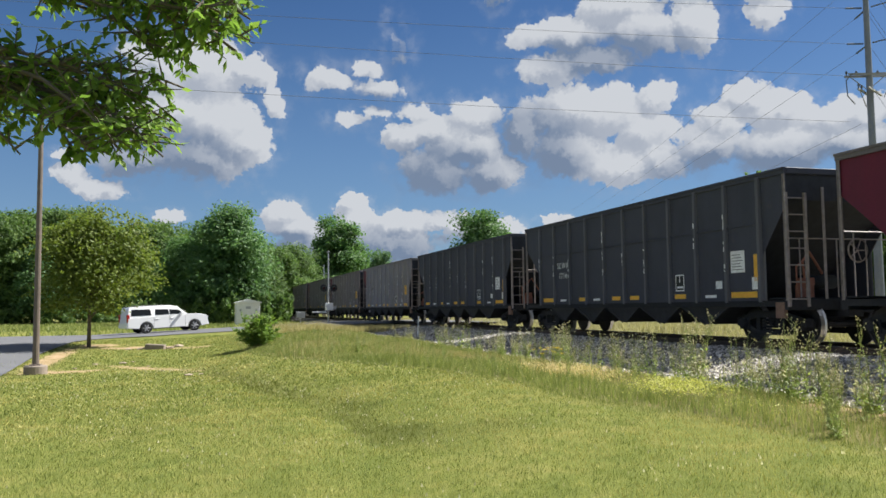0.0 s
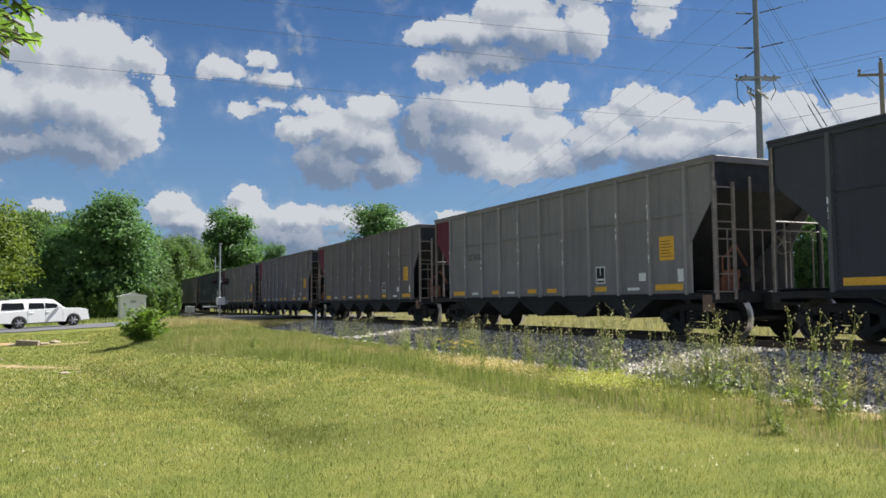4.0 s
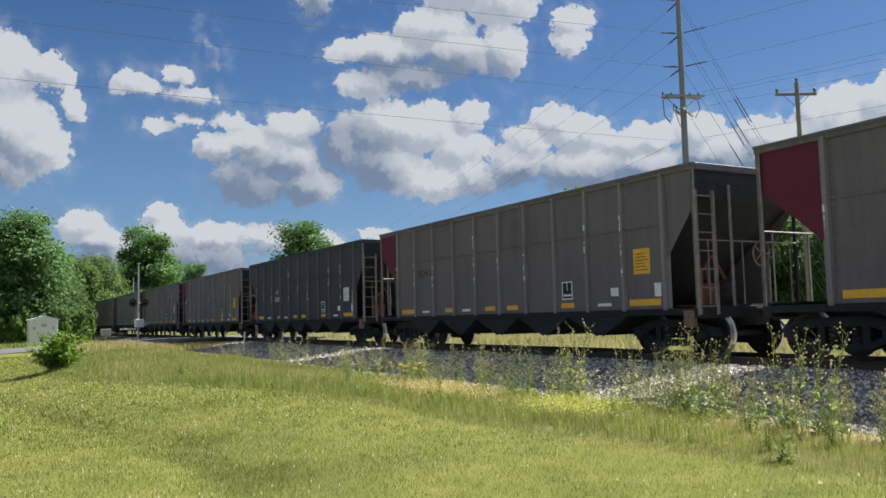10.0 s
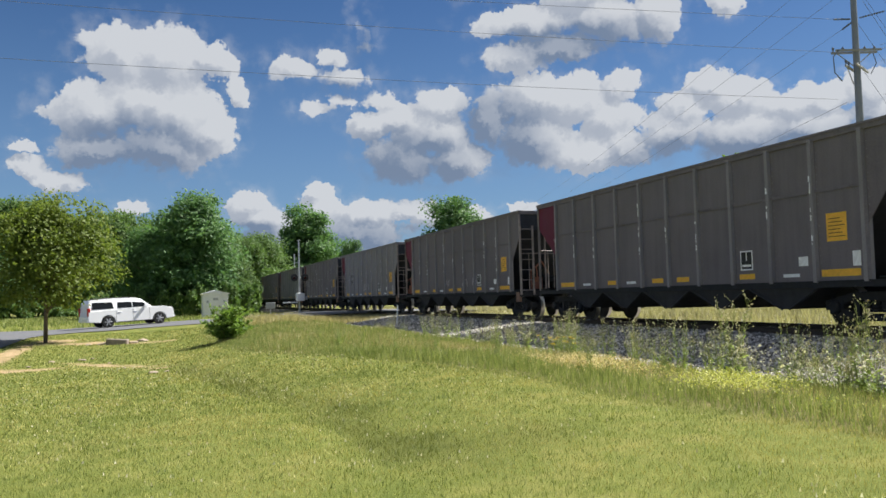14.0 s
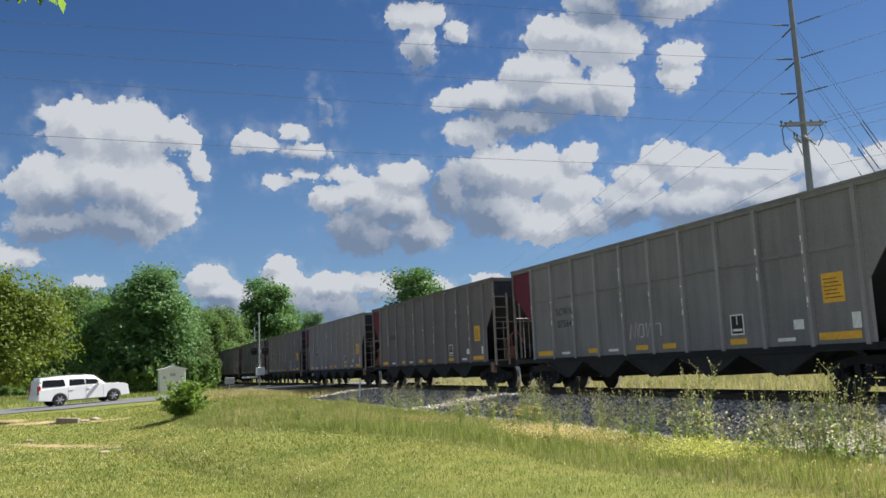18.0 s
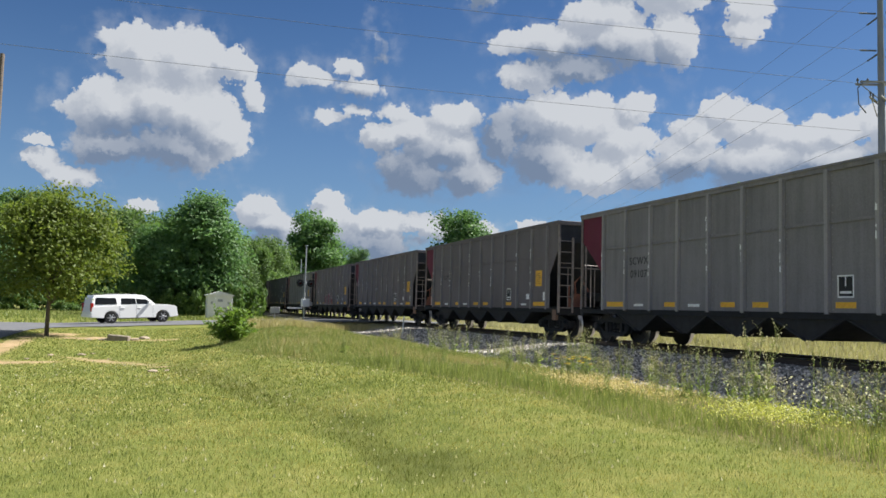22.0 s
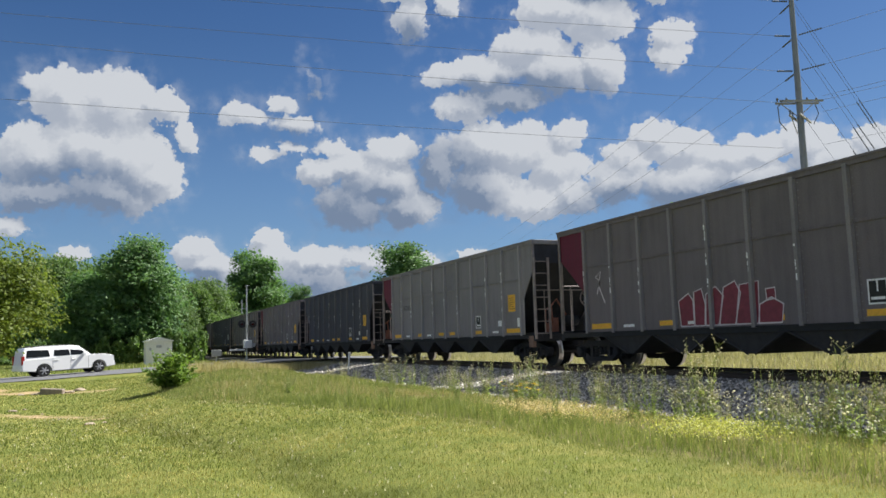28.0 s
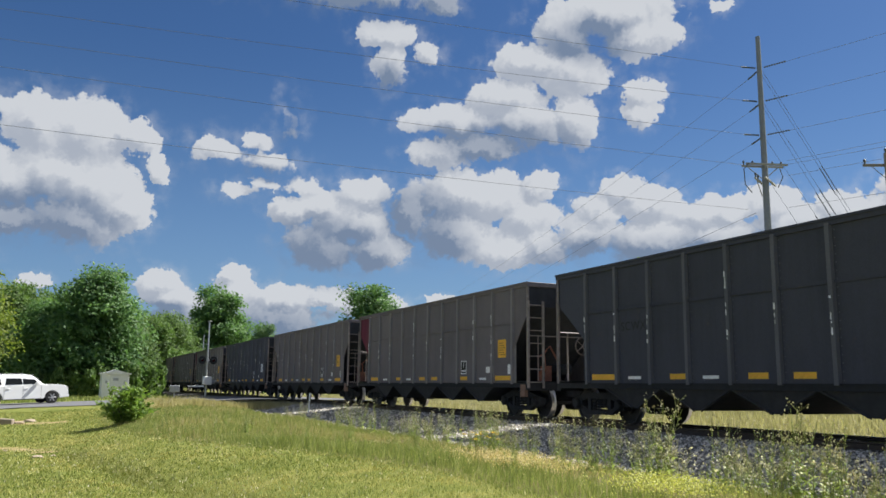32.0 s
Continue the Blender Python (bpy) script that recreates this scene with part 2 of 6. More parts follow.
class Nodes:
    """A short way to write a node material."""

    def __init__(self, name, rough=0.6, metal=0.0, spec=0.5):
        self.mat = bpy.data.materials.new(name)
        self.mat.use_nodes = True
        self.nt = self.mat.node_tree
        self.bsdf = next(n for n in self.nt.nodes if n.type == "BSDF_PRINCIPLED")
        self.set("Roughness", rough)
        self.set("Metallic", metal)
        self.set("Specular IOR Level", spec)

    def node(self, kind, **values):
        n = self.nt.nodes.new(kind)
        for k, v in values.items():
            n[k] = v
        return n

    def put(self, socket, v):
        if isinstance(v, bpy.types.NodeSocket):
            self.nt.links.new(v, socket)
        else:
            socket.default_value = v

    def set(self, name, v):
        self.put(self.bsdf.inputs[name], v)
        return self

    def coords(self, kind="Object"):
        return self.nt.nodes.new("ShaderNodeTexCoord").outputs[kind]

    def world(self):
        return self.nt.nodes.new("ShaderNodeNewGeometry").outputs["Position"]

    def noise(self, scale, detail=4.0, rough=0.55, at=None, stretch=None, out="Fac"):
        v = at if at is not None else self.coords()
        if stretch:
            m = self.nt.nodes.new("ShaderNodeMapping")
            m.inputs["Scale"].default_value = stretch
            self.put(m.inputs["Vector"], v)
            v = m.outputs[0]
        n = self.nt.nodes.new("ShaderNodeTexNoise")
        n.inputs["Scale"].default_value, n.inputs["Detail"].default_value, n.inputs["Roughness"].default_value = scale, detail, rough
        self.put(n.inputs["Vector"], v)
        return n.outputs[out]

    def cells(self, scale, at=None, out="Color"):
        n = self.nt.nodes.new("ShaderNodeTexVoronoi")
        n.inputs["Scale"].default_value = scale
        self.put(n.inputs["Vector"], at if at is not None else self.coords())
        return n.outputs[out]

    def ramp(self, v, *stops):
        n = self.nt.nodes.new("ShaderNodeValToRGB")
        e = n.color_ramp.elements
        while len(e) < len(stops):
            e.new(0.5)
        for el, (pos, c) in zip(e, stops):
            el.position = pos
            el.color = rgb(c) if not isinstance(c, (int, float)) else (c, c, c, 1)
        self.put(n.inputs[0], v)
        return n.outputs[0]

    def mix(self, fac, a, b, how="MIX"):
        n = self.nt.nodes.new("ShaderNodeMix")
        n.data_type, n.blend_type = "RGBA", how
        for s, v in zip((n.inputs["Factor"], n.inputs[6], n.inputs[7]), (fac, a, b)):
            self.put(s, rgb(v) if isinstance(v, tuple) else v)
        return n.outputs[2]

    def math(self, op, a, b=0.0):
        n = self.nt.nodes.new("ShaderNodeMath")
        n.operation = op
        self.put(n.inputs[0], a)
        self.put(n.inputs[1], b)
        return n.outputs[0]

    def chance(self):
        return self.nt.nodes.new("ShaderNodeObjectInfo").outputs["Random"]

    def island(self):
        return self.nt.nodes.new("ShaderNodeNewGeometry").outputs["Random Per Island"]

    def bump(self, height, strength=0.3, distance=0.02):
        n = self.nt.nodes.new("ShaderNodeBump")
        n.inputs["Strength"].default_value, n.inputs["Distance"].default_value = strength, distance
        self.put(n.inputs["Height"], height)
        self.put(self.bsdf.inputs["Normal"], n.outputs[0])
        return self

    def colour(self, v):
        self.put(self.bsdf.inputs["Base Color"], rgb(v) if isinstance(v, tuple) else v)
        return self


def plain(name, c, rough=0.6, metal=0.0, grain=30.0, spread=0.15, spec=0.5):
    """A paint or metal with faint blotches and grain."""
    m = Nodes(name, rough, metal, spec)
    lo, hi = (tuple(v * (1 - spread) for v in c), tuple(min(1, v * (1 + spread)) for v in c))
    two = m.mix(0.4, m.noise(grain), m.noise(grain * 0.11, 3))
    m.colour(m.ramp(two, (0.3, lo), (0.7, hi)))
    m.bump(m.noise(grain * 3), 0.15, 0.003)
    return m.mat

# ---- mesh helpers ----
def mesh_of(name, bm, mat, smooth=False):
    bmesh.ops.recalc_face_normals(bm, faces=bm.faces)
    me = bpy.data.meshes.new(name)
    bm.to_mesh(me)
    bm.free()
    for m in mat if isinstance(mat, (list, tuple)) else (mat,):
        me.materials.append(m)
    if smooth:
        me.polygons.foreach_set("use_smooth", [True] * len(me.polygons))
    return me


def thing(name, label, category, group="", kind="", at=None):
    ob = new(name)
    ob.empty_display_size = 0.3
    if at is not None:
        ob.matrix_basis = at
    return tagged(ob, label, category, group, kind)


def part(name, bm, mat, parent, label="", smooth=False, at=None):
    me = bm if isinstance(bm, bpy.types.Mesh) else mesh_of(name, bm, mat, smooth)
    ob = new(name, me)
    ob.parent = parent
    if at is not None:
        ob.matrix_basis = at
    return tagged(ob, label) if label else ob


def hexa(bm, x0, x1, y0, y1, z0, z1, m=0, turn=None):
    vs = [Vector((x, y, z)) for z in (z0, z1) for x, y in ((x0, y0), (x1, y0), (x1, y1), (x0, y1))]
    vs = [bm.verts.new(turn @ v if turn else v) for v in vs]
    for f in ((0, 3, 2, 1), (4, 5, 6, 7), (0, 1, 5, 4), (1, 2, 6, 5), (2, 3, 7, 6), (3, 0, 4, 7)):
        bm.faces.new([vs[i] for i in f]).material_index = m
    return vs


def bevelled(bm, width=0.01, seg=1):
    bmesh.ops.recalc_face_normals(bm, faces=bm.faces)
    es = [e for e in bm.edges if len(e.link_faces) == 2 and e.calc_face_angle(0) > 0.6]
    bmesh.ops.bevel(bm, geom=es, offset=width, segments=seg, affect="EDGES", clamp_overlap=True)
    return bm


def block(x0, x1, y0, y1, z0, z1, bevel=0.0, seg=1):
    bm = bmesh.new()
    hexa(bm, x0, x1, y0, y1, z0, z1)
    return bevelled(bm, bevel, seg) if bevel else bm


def prism(bm, pts, axis, lo, hi, m=0):
    """An outline in the two other axes, drawn out along axis from lo to hi."""
    def v3(a, b, c):
        return {"x": (c, a, b), "y": (a, c, b), "z": (a, b, c)}[axis]
    one = [bm.verts.new(v3(a, b, lo)) for a, b in pts]
    two = [bm.verts.new(v3(a, b, hi)) for a, b in pts]
    n = len(pts)
    fs = [bm.faces.new(one[::-1]), bm.faces.new(two)]
    fs += [bm.faces.new((one[i], one[(i + 1) % n], two[(i + 1) % n], two[i])) for i in range(n)]
    for f in fs:
        f.material_index = m
    return bm


def tube(bm, pts, r, n=6, r_end=None, caps=True, m=0):
    """A round bar along pts, tapering to r_end."""
    pts = [Vector(p) for p in pts]
    rings = []
    for i, p in enumerate(pts):
        d = (pts[min(i + 1, len(pts) - 1)] - pts[max(i - 1, 0)]).normalized()
        a = d.orthogonal().normalized()
        b = d.cross(a)
        k = i / max(1, len(pts) - 1)
        rr = r if r_end is None else r + (r_end - r) * k
        if rings:   # keep the rings from twisting
            ref = rings[-1][0].co - pts[i - 1]
            a = (ref - ref.dot(d) * d).normalized()
            b = d.cross(a)
        rings.append([bm.verts.new(p + rr * (math.cos(t) * a + math.sin(t) * b)) for t in (2 * math.pi * j / n for j in range(n))])
    for s, e in zip(rings, rings[1:]):
        for j in range(n):
            bm.faces.new((s[j], s[(j + 1) % n], e[(j + 1) % n], e[j])).material_index = m
    if caps:
        bm.faces.new(rings[0][::-1]).material_index = m
        bm.faces.new(rings[-1]).material_index = m
    return bm


def lathe(bm, prof, n=20, axis="x", m=0):
    """Turns a profile of (along, radius) about an axis through the origin."""
    rings = []
    for a, r in prof:
        ring = []
        for j in range(n):
            t = 2 * math.pi * j / n
            c, s = r * math.cos(t), r * math.sin(t)
            ring.append(bm.verts.new({"x": (a, c, s), "y": (c, a, s), "z": (c, s, a)}[axis]))
        rings.append(ring)
    for p, q in zip(rings, rings[1:]):
        for j in range(n):
            bm.faces.new((p[j], p[(j + 1) % n], q[(j + 1) % n], q[j])).material_index = m
    bm.faces.new(rings[0][::-1]).material_index = m
    bm.faces.new(rings[-1]).material_index = m
    return bm


def ss(lo, hi, v):
    k = min(1.0, max(0.0, (v - lo) / (hi - lo)))
    return k * k * (3 - 2 * k)


# ---- the lie of the land ----
RAIL = 0.76          # height of the rail heads
TRACK = 13.95        # the track's middle
SIDE = TRACK - 1.55  # the near sides of the cars


BAND = [(-20, 2.6), (9.3, 2.4), (11, 2.33), (13, 2.2), (15.2, 1.85), (19.4, 1.5), (21.9, 1.2), (27.6, 0.5), (34, -0.8), (600, -1.0)]


def band_x(y):
    """The middle of the hollow that runs down the lawn, as x."""
    for (a, xa), (b, xb) in zip(BAND, BAND[1:]):
        if y <= b:
            return xa + (xb - xa) * max(0.0, y - a) / (b - a)
    return -1.0


def grade(x):
    """Height of the road's surface, climbing to the rails."""
    return RAIL - 0.02 - 0.04 * min(18.0, max(0.0, 11 - x)) - 0.03 * min(16.0, max(0.0, x - 17))


def ground_z(x, y):
    rise = ss(-2.5, 6.5, x)
    z = 0.42 * rise
    z -= 0.40 * math.exp(-((y - 30) / 11) ** 2) * (1 - ss(-1, 4, x)) * ss(-40, -8, x)
    z += 0.26 * ss(42, 53, y) * (1 - rise)
    z += 0.30 * ss(-8, -40, x) * ss(60, 40, y)
    # a shallow ditch across the lawn
    z -= 0.13 * math.exp(-((x - band_x(y)) / 0.75) ** 2) * ss(6, 12, y) * ss(34, 24, y)
    z += 0.03 * noise.noise((x * 0.16, y * 0.16, 3.1)) + 0.016 * noise.noise((x * 0.9, y * 0.9, 1.7))
    # the made ground under road and track
    road = ss(49.0, 51.0, y) * ss(65.5, 63.2, y)
    z = z * (1 - road) + road * (grade(x) - 0.035)
    bed = ss(TRACK - 6.8, TRACK - 5.2, x) * ss(TRACK + 6, TRACK + 4, x)
    z = z * (1 - bed) + bed * 0.29
    return z


def axis_steps(*runs):
    out = []
    for lo, hi, step in runs:
        n = max(1, round((hi - lo) / step))
        out += [lo + (hi - lo) * i / n for i in range(n)]
    return out + [runs[-1][1]]


def sheet(xs, ys, fz):
    bm = bmesh.new()
    grid = [[bm.verts.new((x, y, fz(x, y))) for x in xs] for y in ys]
    for r0, r1 in zip(grid, grid[1:]):
        for i in range(len(xs) - 1):
            bm.faces.new((r0[i], r0[i + 1], r1[i + 1], r1[i]))
    return bm


def lawn_edge(y):
    """Where the mown lawn ends, as x."""
    pts = ((-10, 5.6), (6.5, 5.7), (8.6, 5.45), (10, 5.3), (12.5, 5.2), (15.0, 4.95), (17.5, 4.6), (20, 4.0), (23, 3.2), (29, 2.2), (34, 1.8), (44, 2.0), (50, 3.0), (500, 3.0))
    for (a, xa), (b, xb) in zip(pts, pts[1:]):
        if y <= b:
            k = (y - a) / (b - a)
            return xa + (xb - xa) * k + 0.18 * noise.noise((y * 0.35, 2.2, 0))
    return 3.0


# bare clay: middle, half sizes, turn in degrees
SOIL = [(-4.6, 30.9, 1.4, 0.8, 0), (-1.6, 31.2, 2.6, 0.32, -52), (0.0, 28.2, 0.6, 0.3, -60), (-2.8, 42.5, 2.2, 0.7, -5), (-0.3, 40.5, 1.8, 0.35, -30), (-5.6, 37, 0.5, 7.0, 0), (-4.5, 44.3, 1.2, 0.8, 0), (7.4, 4.6, 0.6, 1.6, 0), (7.9, 7.5, 0.5, 1.8, 0), (8.0, 20.5, 0.35, 2.2, 0)]


def soil_at(x, y):
    best = 0.0
    for a, b, ra, rb, turn in SOIL:
        if abs(x - a) + abs(y - b) > 2.5 * (ra + rb):
            continue
        c, s = math.cos(radians(turn)), math.sin(radians(turn))
        u, v = (c * (x - a) + s * (y - b)) / ra, (-s * (x - a) + c * (y - b)) / rb
        best = max(best, 1.25 - math.hypot(u, v) + 0.5 * noise.noise((x * 1.3, y * 1.3, 5)))
    return min(1.0, max(0.0, best * 1.6))


def rough_at(x, y):
    return ss(-0.25, 0.35, x - lawn_edge(y)) if y < 49 else ss(3, 6, x)


def dry_at(x, y):
    """Sun-bleached grass: patches in the rough strip."""
    v = noise.noise((x * 0.45, y * 0.22, 8.0)) + 0.5 * noise.noise((x * 1.7, y * 0.9, 2.0))
    return min(1.0, max(0.0, 0.5 + v))


def dark_grass_at(x, y):
    """Hollow and spots of the lawn, 0 to 1, where the grass is darker and longer."""
    wide = 0.42 + 0.25 * noise.noise((y * 0.5, 7.0, 0))
    d = abs(x - band_x(y) + 0.25 * noise.noise((x * 1.2, y * 0.7, 4))) / wide
    k = ss(1.3, 0.35, d) * ss(7.5, 9.5, y) * ss(31, 25, y) * (0.55 + 0.45 * ss(-0.25, 0.2, noise.noise((x * 0.8, y * 0.45, 9))))
    spot = max(0.0, noise.noise((x * 0.7, y * 0.5, 21)) - 0.3) * 0.9
    return min(1.0, max(k, spot if y < 40 else 0.0))


def ground_mat():
    m = Nodes("lawn_and_soil", 0.95, 0, 0.1)
    p = m.world()
    big, mid, fine = m.noise(0.3, 4, 0.6, p), m.noise(2.1, 5, 0.65, p), m.noise(42, 4, 0.75, p)
    grass = m.ramp(m.mix(0.55, big, mid), (0.32, (0.11, 0.14, 0.03)), (0.5, (0.19, 0.205, 0.05)), (0.68, (0.30, 0.27, 0.085)))
    grass = m.mix(m.ramp(fine, (0.35, 0.0), (0.7, 0.7)), grass, m.mix(0.6, grass, (0.05, 0.075, 0.012)))
    rough = m.ramp(m.mix(0.5, mid, fine), (0.3, (0.07, 0.085, 0.025)), (0.6, (0.20, 0.17, 0.07)), (0.8, (0.30, 0.235, 0.12)))
    clay = m.ramp(m.mix(0.5, mid, fine), (0.3, (0.30, 0.19, 0.10)), (0.6, (0.46, 0.33, 0.20)), (0.8, (0.56, 0.46, 0.33)))
    attr = m.nt.nodes.new("ShaderNodeAttribute")
    attr.attribute_name = "zones"
    sep = m.nt.nodes.new("ShaderNodeSeparateColor")
    m.put(sep.inputs[0], attr.outputs["Color"])
    lush = m.ramp(m.mix(0.5, mid, fine), (0.3, (0.045, 0.055, 0.014)), (0.55, (0.085, 0.095, 0.024)), (0.8, (0.15, 0.14, 0.045)))
    grass = m.mix(m.math("MULTIPLY", sep.outputs[2], 0.6), grass, lush)
    col = m.mix(sep.outputs[1], grass, rough)
    m.colour(m.mix(m.math("MULTIPLY", sep.outputs[0], m.ramp(mid, (0.3, 0.55), (0.6, 1.0))), col, clay))
    m.bump(fine, 0.6, 0.03)
    return m.mat


GROUND = ground_mat()
xs = axis_steps((-900, -120, 90), (-120, -30, 8), (-30, -8, 1.0), (-8, 12, 0.3), (12, 22, 0.8), (22, 60, 4), (60, 900, 90))
ys = axis_steps((-300, -30, 45), (-30, 3, 3), (3, 24, 0.3), (24, 70, 0.6), (70, 130, 5), (130, 1500, 120))
ground_me = mesh_of("ground", sheet(xs, ys, ground_z), GROUND, True)
zones = ground_me.color_attributes.new("zones", "FLOAT_COLOR", "POINT")
for v, c in zip(ground_me.vertices, zones.data):
    c.color = (soil_at(*v.co[:2]), rough_at(*v.co[:2]), dark_grass_at(*v.co[:2]), 1) if abs(v.co.y - 35) < 60 and abs(v.co.x) < 40 else (0, 0.3, 0, 1)
ground = new("ground", ground_me)
tagged(ground, "mown lawn and rough grass beside the railway track", "ground", kind="structure")

# ---- ballast, sleepers, rails ----
def ballast_z(x):
    d = abs(x - TRACK)
    return 0.31 + 0.28 * ss(5.0, 1.75, d)


def ballast_mat():
    m = Nodes("ballast_stone", 0.9, 0, 0.2)
    p = m.world()
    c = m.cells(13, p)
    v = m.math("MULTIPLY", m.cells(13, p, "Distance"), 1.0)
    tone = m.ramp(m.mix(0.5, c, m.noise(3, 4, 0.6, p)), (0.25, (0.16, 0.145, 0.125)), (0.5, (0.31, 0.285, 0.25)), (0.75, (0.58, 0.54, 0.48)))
    # shade of the gaps between stones is put into the colour
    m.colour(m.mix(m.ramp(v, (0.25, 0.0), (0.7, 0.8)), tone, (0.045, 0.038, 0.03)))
    m.bump(v, 0.5, -0.03)
    return m.mat


BALLAST = ballast_mat()
bx = axis_steps((TRACK - 5.7, TRACK + 4.2, 0.26))
by = axis_steps((-20, 60, 0.35), (60, 260, 6))
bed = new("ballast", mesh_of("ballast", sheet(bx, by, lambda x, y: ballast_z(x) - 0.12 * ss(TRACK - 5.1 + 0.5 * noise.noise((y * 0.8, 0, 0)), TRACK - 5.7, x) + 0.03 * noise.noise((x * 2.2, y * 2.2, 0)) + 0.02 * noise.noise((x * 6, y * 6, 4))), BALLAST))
tagged(bed, "bed of grey crushed stone under the track", "ballast", kind="stuff")



def loose_stones(n, seed):
    """Broken stones lying on the bed's near shoulder."""
    rs = np.random.RandomState(seed)
    octa = np.array([(1, 0, 0), (-1, 0, 0), (0, 1, 0), (0, -1, 0), (0, 0, 1), (0, 0, -1)], float)
    face = np.array([(0, 2, 4), (2, 1, 4), (1, 3, 4), (3, 0, 4), (2, 0, 5), (1, 2, 5), (3, 1, 5), (0, 3, 5)])
    y = 5 + 40 * rs.uniform(0, 1, n) ** 1.5
    x = TRACK - 0.9 - 4.8 * rs.uniform(0, 1, n) ** 0.8
    z = np.array([ballast_z(a) for a in x]) + 0.012
    size = rs.uniform(0.018, 0.05, n) * (0.85 + y / 45)
    jit = octa[None] * (1 + rs.uniform(-0.35, 0.35, (n, 6, 1))) + rs.normal(0, 0.18, (n, 6, 3))
    a = rs.uniform(0, 6.28, n)
    c, s = np.cos(a)[:, None], np.sin(a)[:, None]
    v = np.stack([jit[..., 0] * c - jit[..., 1] * s, jit[..., 0] * s + jit[..., 1] * c, jit[..., 2] * 0.75], -1) * size[:, None, None] + np.stack([x, y, z], 1)[:, None]
    me = bpy.data.meshes.new("ballast_stones")
    me.from_pydata(v.reshape(-1, 3).tolist(), [], (face[None] + 6 * np.arange(n)[:, None, None]).reshape(-1, 3).tolist())
    m = Nodes("broken_ballast_stones", 0.85, 0, 0.3)
    m.colour(m.ramp(m.island(), (0.0, (0.10, 0.09, 0.078)), (0.55, (0.34, 0.31, 0.27)), (1.0, (0.86, 0.80, 0.71))))
    me.materials.append(m.mat)
    tagged(new("ballast_stones", me), "loose grey crushed stones on the track bed", "ballast", kind="stuff")


loose_stones(60000, 6)
RAIL_STEEL = plain("rail_steel", (0.10, 0.075, 0.06), 0.55, 0.6, 14)
RAIL_HEAD = plain("rail_head", (0.5, 0.49, 0.48), 0.25, 1.0, 20)
OLD_WOOD = plain("creosoted_wood", (0.075, 0.06, 0.05), 0.9, 0, 9, 0.3)


def rail_track():
    track = thing("railway_track", "steel rails on dark wooden sleepers in stone ballast", "railway track", kind="structure")
    prof = [(-0.07, 0), (0.07, 0), (0.07, 0.012), (0.012, 0.03), (0.012, 0.12), (0.036, 0.135), (0.036, 0.165), (0.028, 0.172), (-0.028, 0.172), (-0.036, 0.165), (-0.036, 0.135), (-0.012, 0.12), (-0.012, 0.03), (-0.07, 0.012)]
    for s in (-0.755, 0.755):
        bm = prism(bmesh.new(), prof, "y", -40, 260)
        for f in bm.faces:
            f.material_index = 1 if f.calc_center_median().z > 0.16 else 0
        part("rail", mesh_of("rail", bm, (RAIL_STEEL, RAIL_HEAD)), None, track, at=pose(TRACK + s, 0, RAIL - 0.172))
    me = mesh_of("sleeper", block(-1.3, 1.3, -0.11, 0.11, -0.16, 0, 0.012), OLD_WOOD)
    for i in range(150):
        part("sleeper", me, None, track, at=pose(TRACK + random.uniform(-0.03, 0.03), -12 + i * 0.53, RAIL - 0.168, 0, 0, random.uniform(-0.6, 0.6)))
    return track


rail_track()

# ---- the coal train ----
def car_paint(name, c, dark):
    """Weathered paint: blotches, rain streaks, grime rising from the sill."""
    m = Nodes(name, 0.7, 0.0, 0.22)
    off = m.nt.nodes.new("ShaderNodeVectorMath")
    m.put(off.inputs[0], m.coords())
    m.put(off.inputs[1], m.math("MULTIPLY", m.chance(), 61.0))
    p = off.outputs[0]
    big = m.noise(0.55, 5, 0.62, p)
    streak = m.noise(1.0, 6, 0.65, p, (5.0, 5.0, 0.35))
    fine = m.noise(34, 4, 0.7, p)
    base = m.ramp(m.mix(0.55, big, streak), (0.25, tuple(v * 0.62 for v in c)), (0.5, c), (0.8, tuple(v * 1.35 for v in c)))
    rust = m.ramp(m.noise(2.6, 7, 0.7, p), (0.62, 0.0), (0.78, 0.55))
    base = m.mix(rust, base, dark)
    m.colour(m.mix(m.ramp(fine, (0.4, 0.0), (0.75, 0.25)), base, (0.02, 0.02, 0.02)))
    m.set("Roughness", m.ramp(streak, (0.3, 0.5), (0.7, 0.75)))
    m.bump(m.mix(0.3, fine, big), 0.12, 0.01)
    return m.mat


CAR_BROWN = car_paint("weathered_brown_paint", (0.184, 0.162, 0.170), (0.19, 0.135, 0.12))
CAR_GREY = car_paint("weathered_grey_paint", (0.255, 0.240, 0.25), (0.22, 0.175, 0.16))
CAR_BLACK = car_paint("weathered_black_paint", (0.066, 0.068, 0.088), (0.13, 0.10, 0.085))
POST_BROWN = car_paint("scuffed_brown_posts", (0.27, 0.25, 0.255), (0.2, 0.15, 0.14))
POST_GREY = car_paint("scuffed_grey_posts", (0.36, 0.34, 0.345), (0.3, 0.25, 0.23))
POST_BLACK = car_paint("scuffed_black_posts", (0.14, 0.14, 0.155), (0.2, 0.16, 0.14))
CAR_RED = car_paint("faded_red_paint", (0.145, 0.024, 0.046), (0.10, 0.035, 0.04))
UNDER = plain("grimy_black_steel", (0.018, 0.019, 0.022), 0.85, 0.0, 8, 0.35)
POCKET = plain("coal_dusted_steel", (0.036, 0.036, 0.039), 0.85, 0, 6, 0.35)
# the sloping end sheets get a darker steel than the car sides
DARK_END = plain("dark_end_steel", (0.030, 0.032, 0.040), 0.8, 0, 5, 0.35)
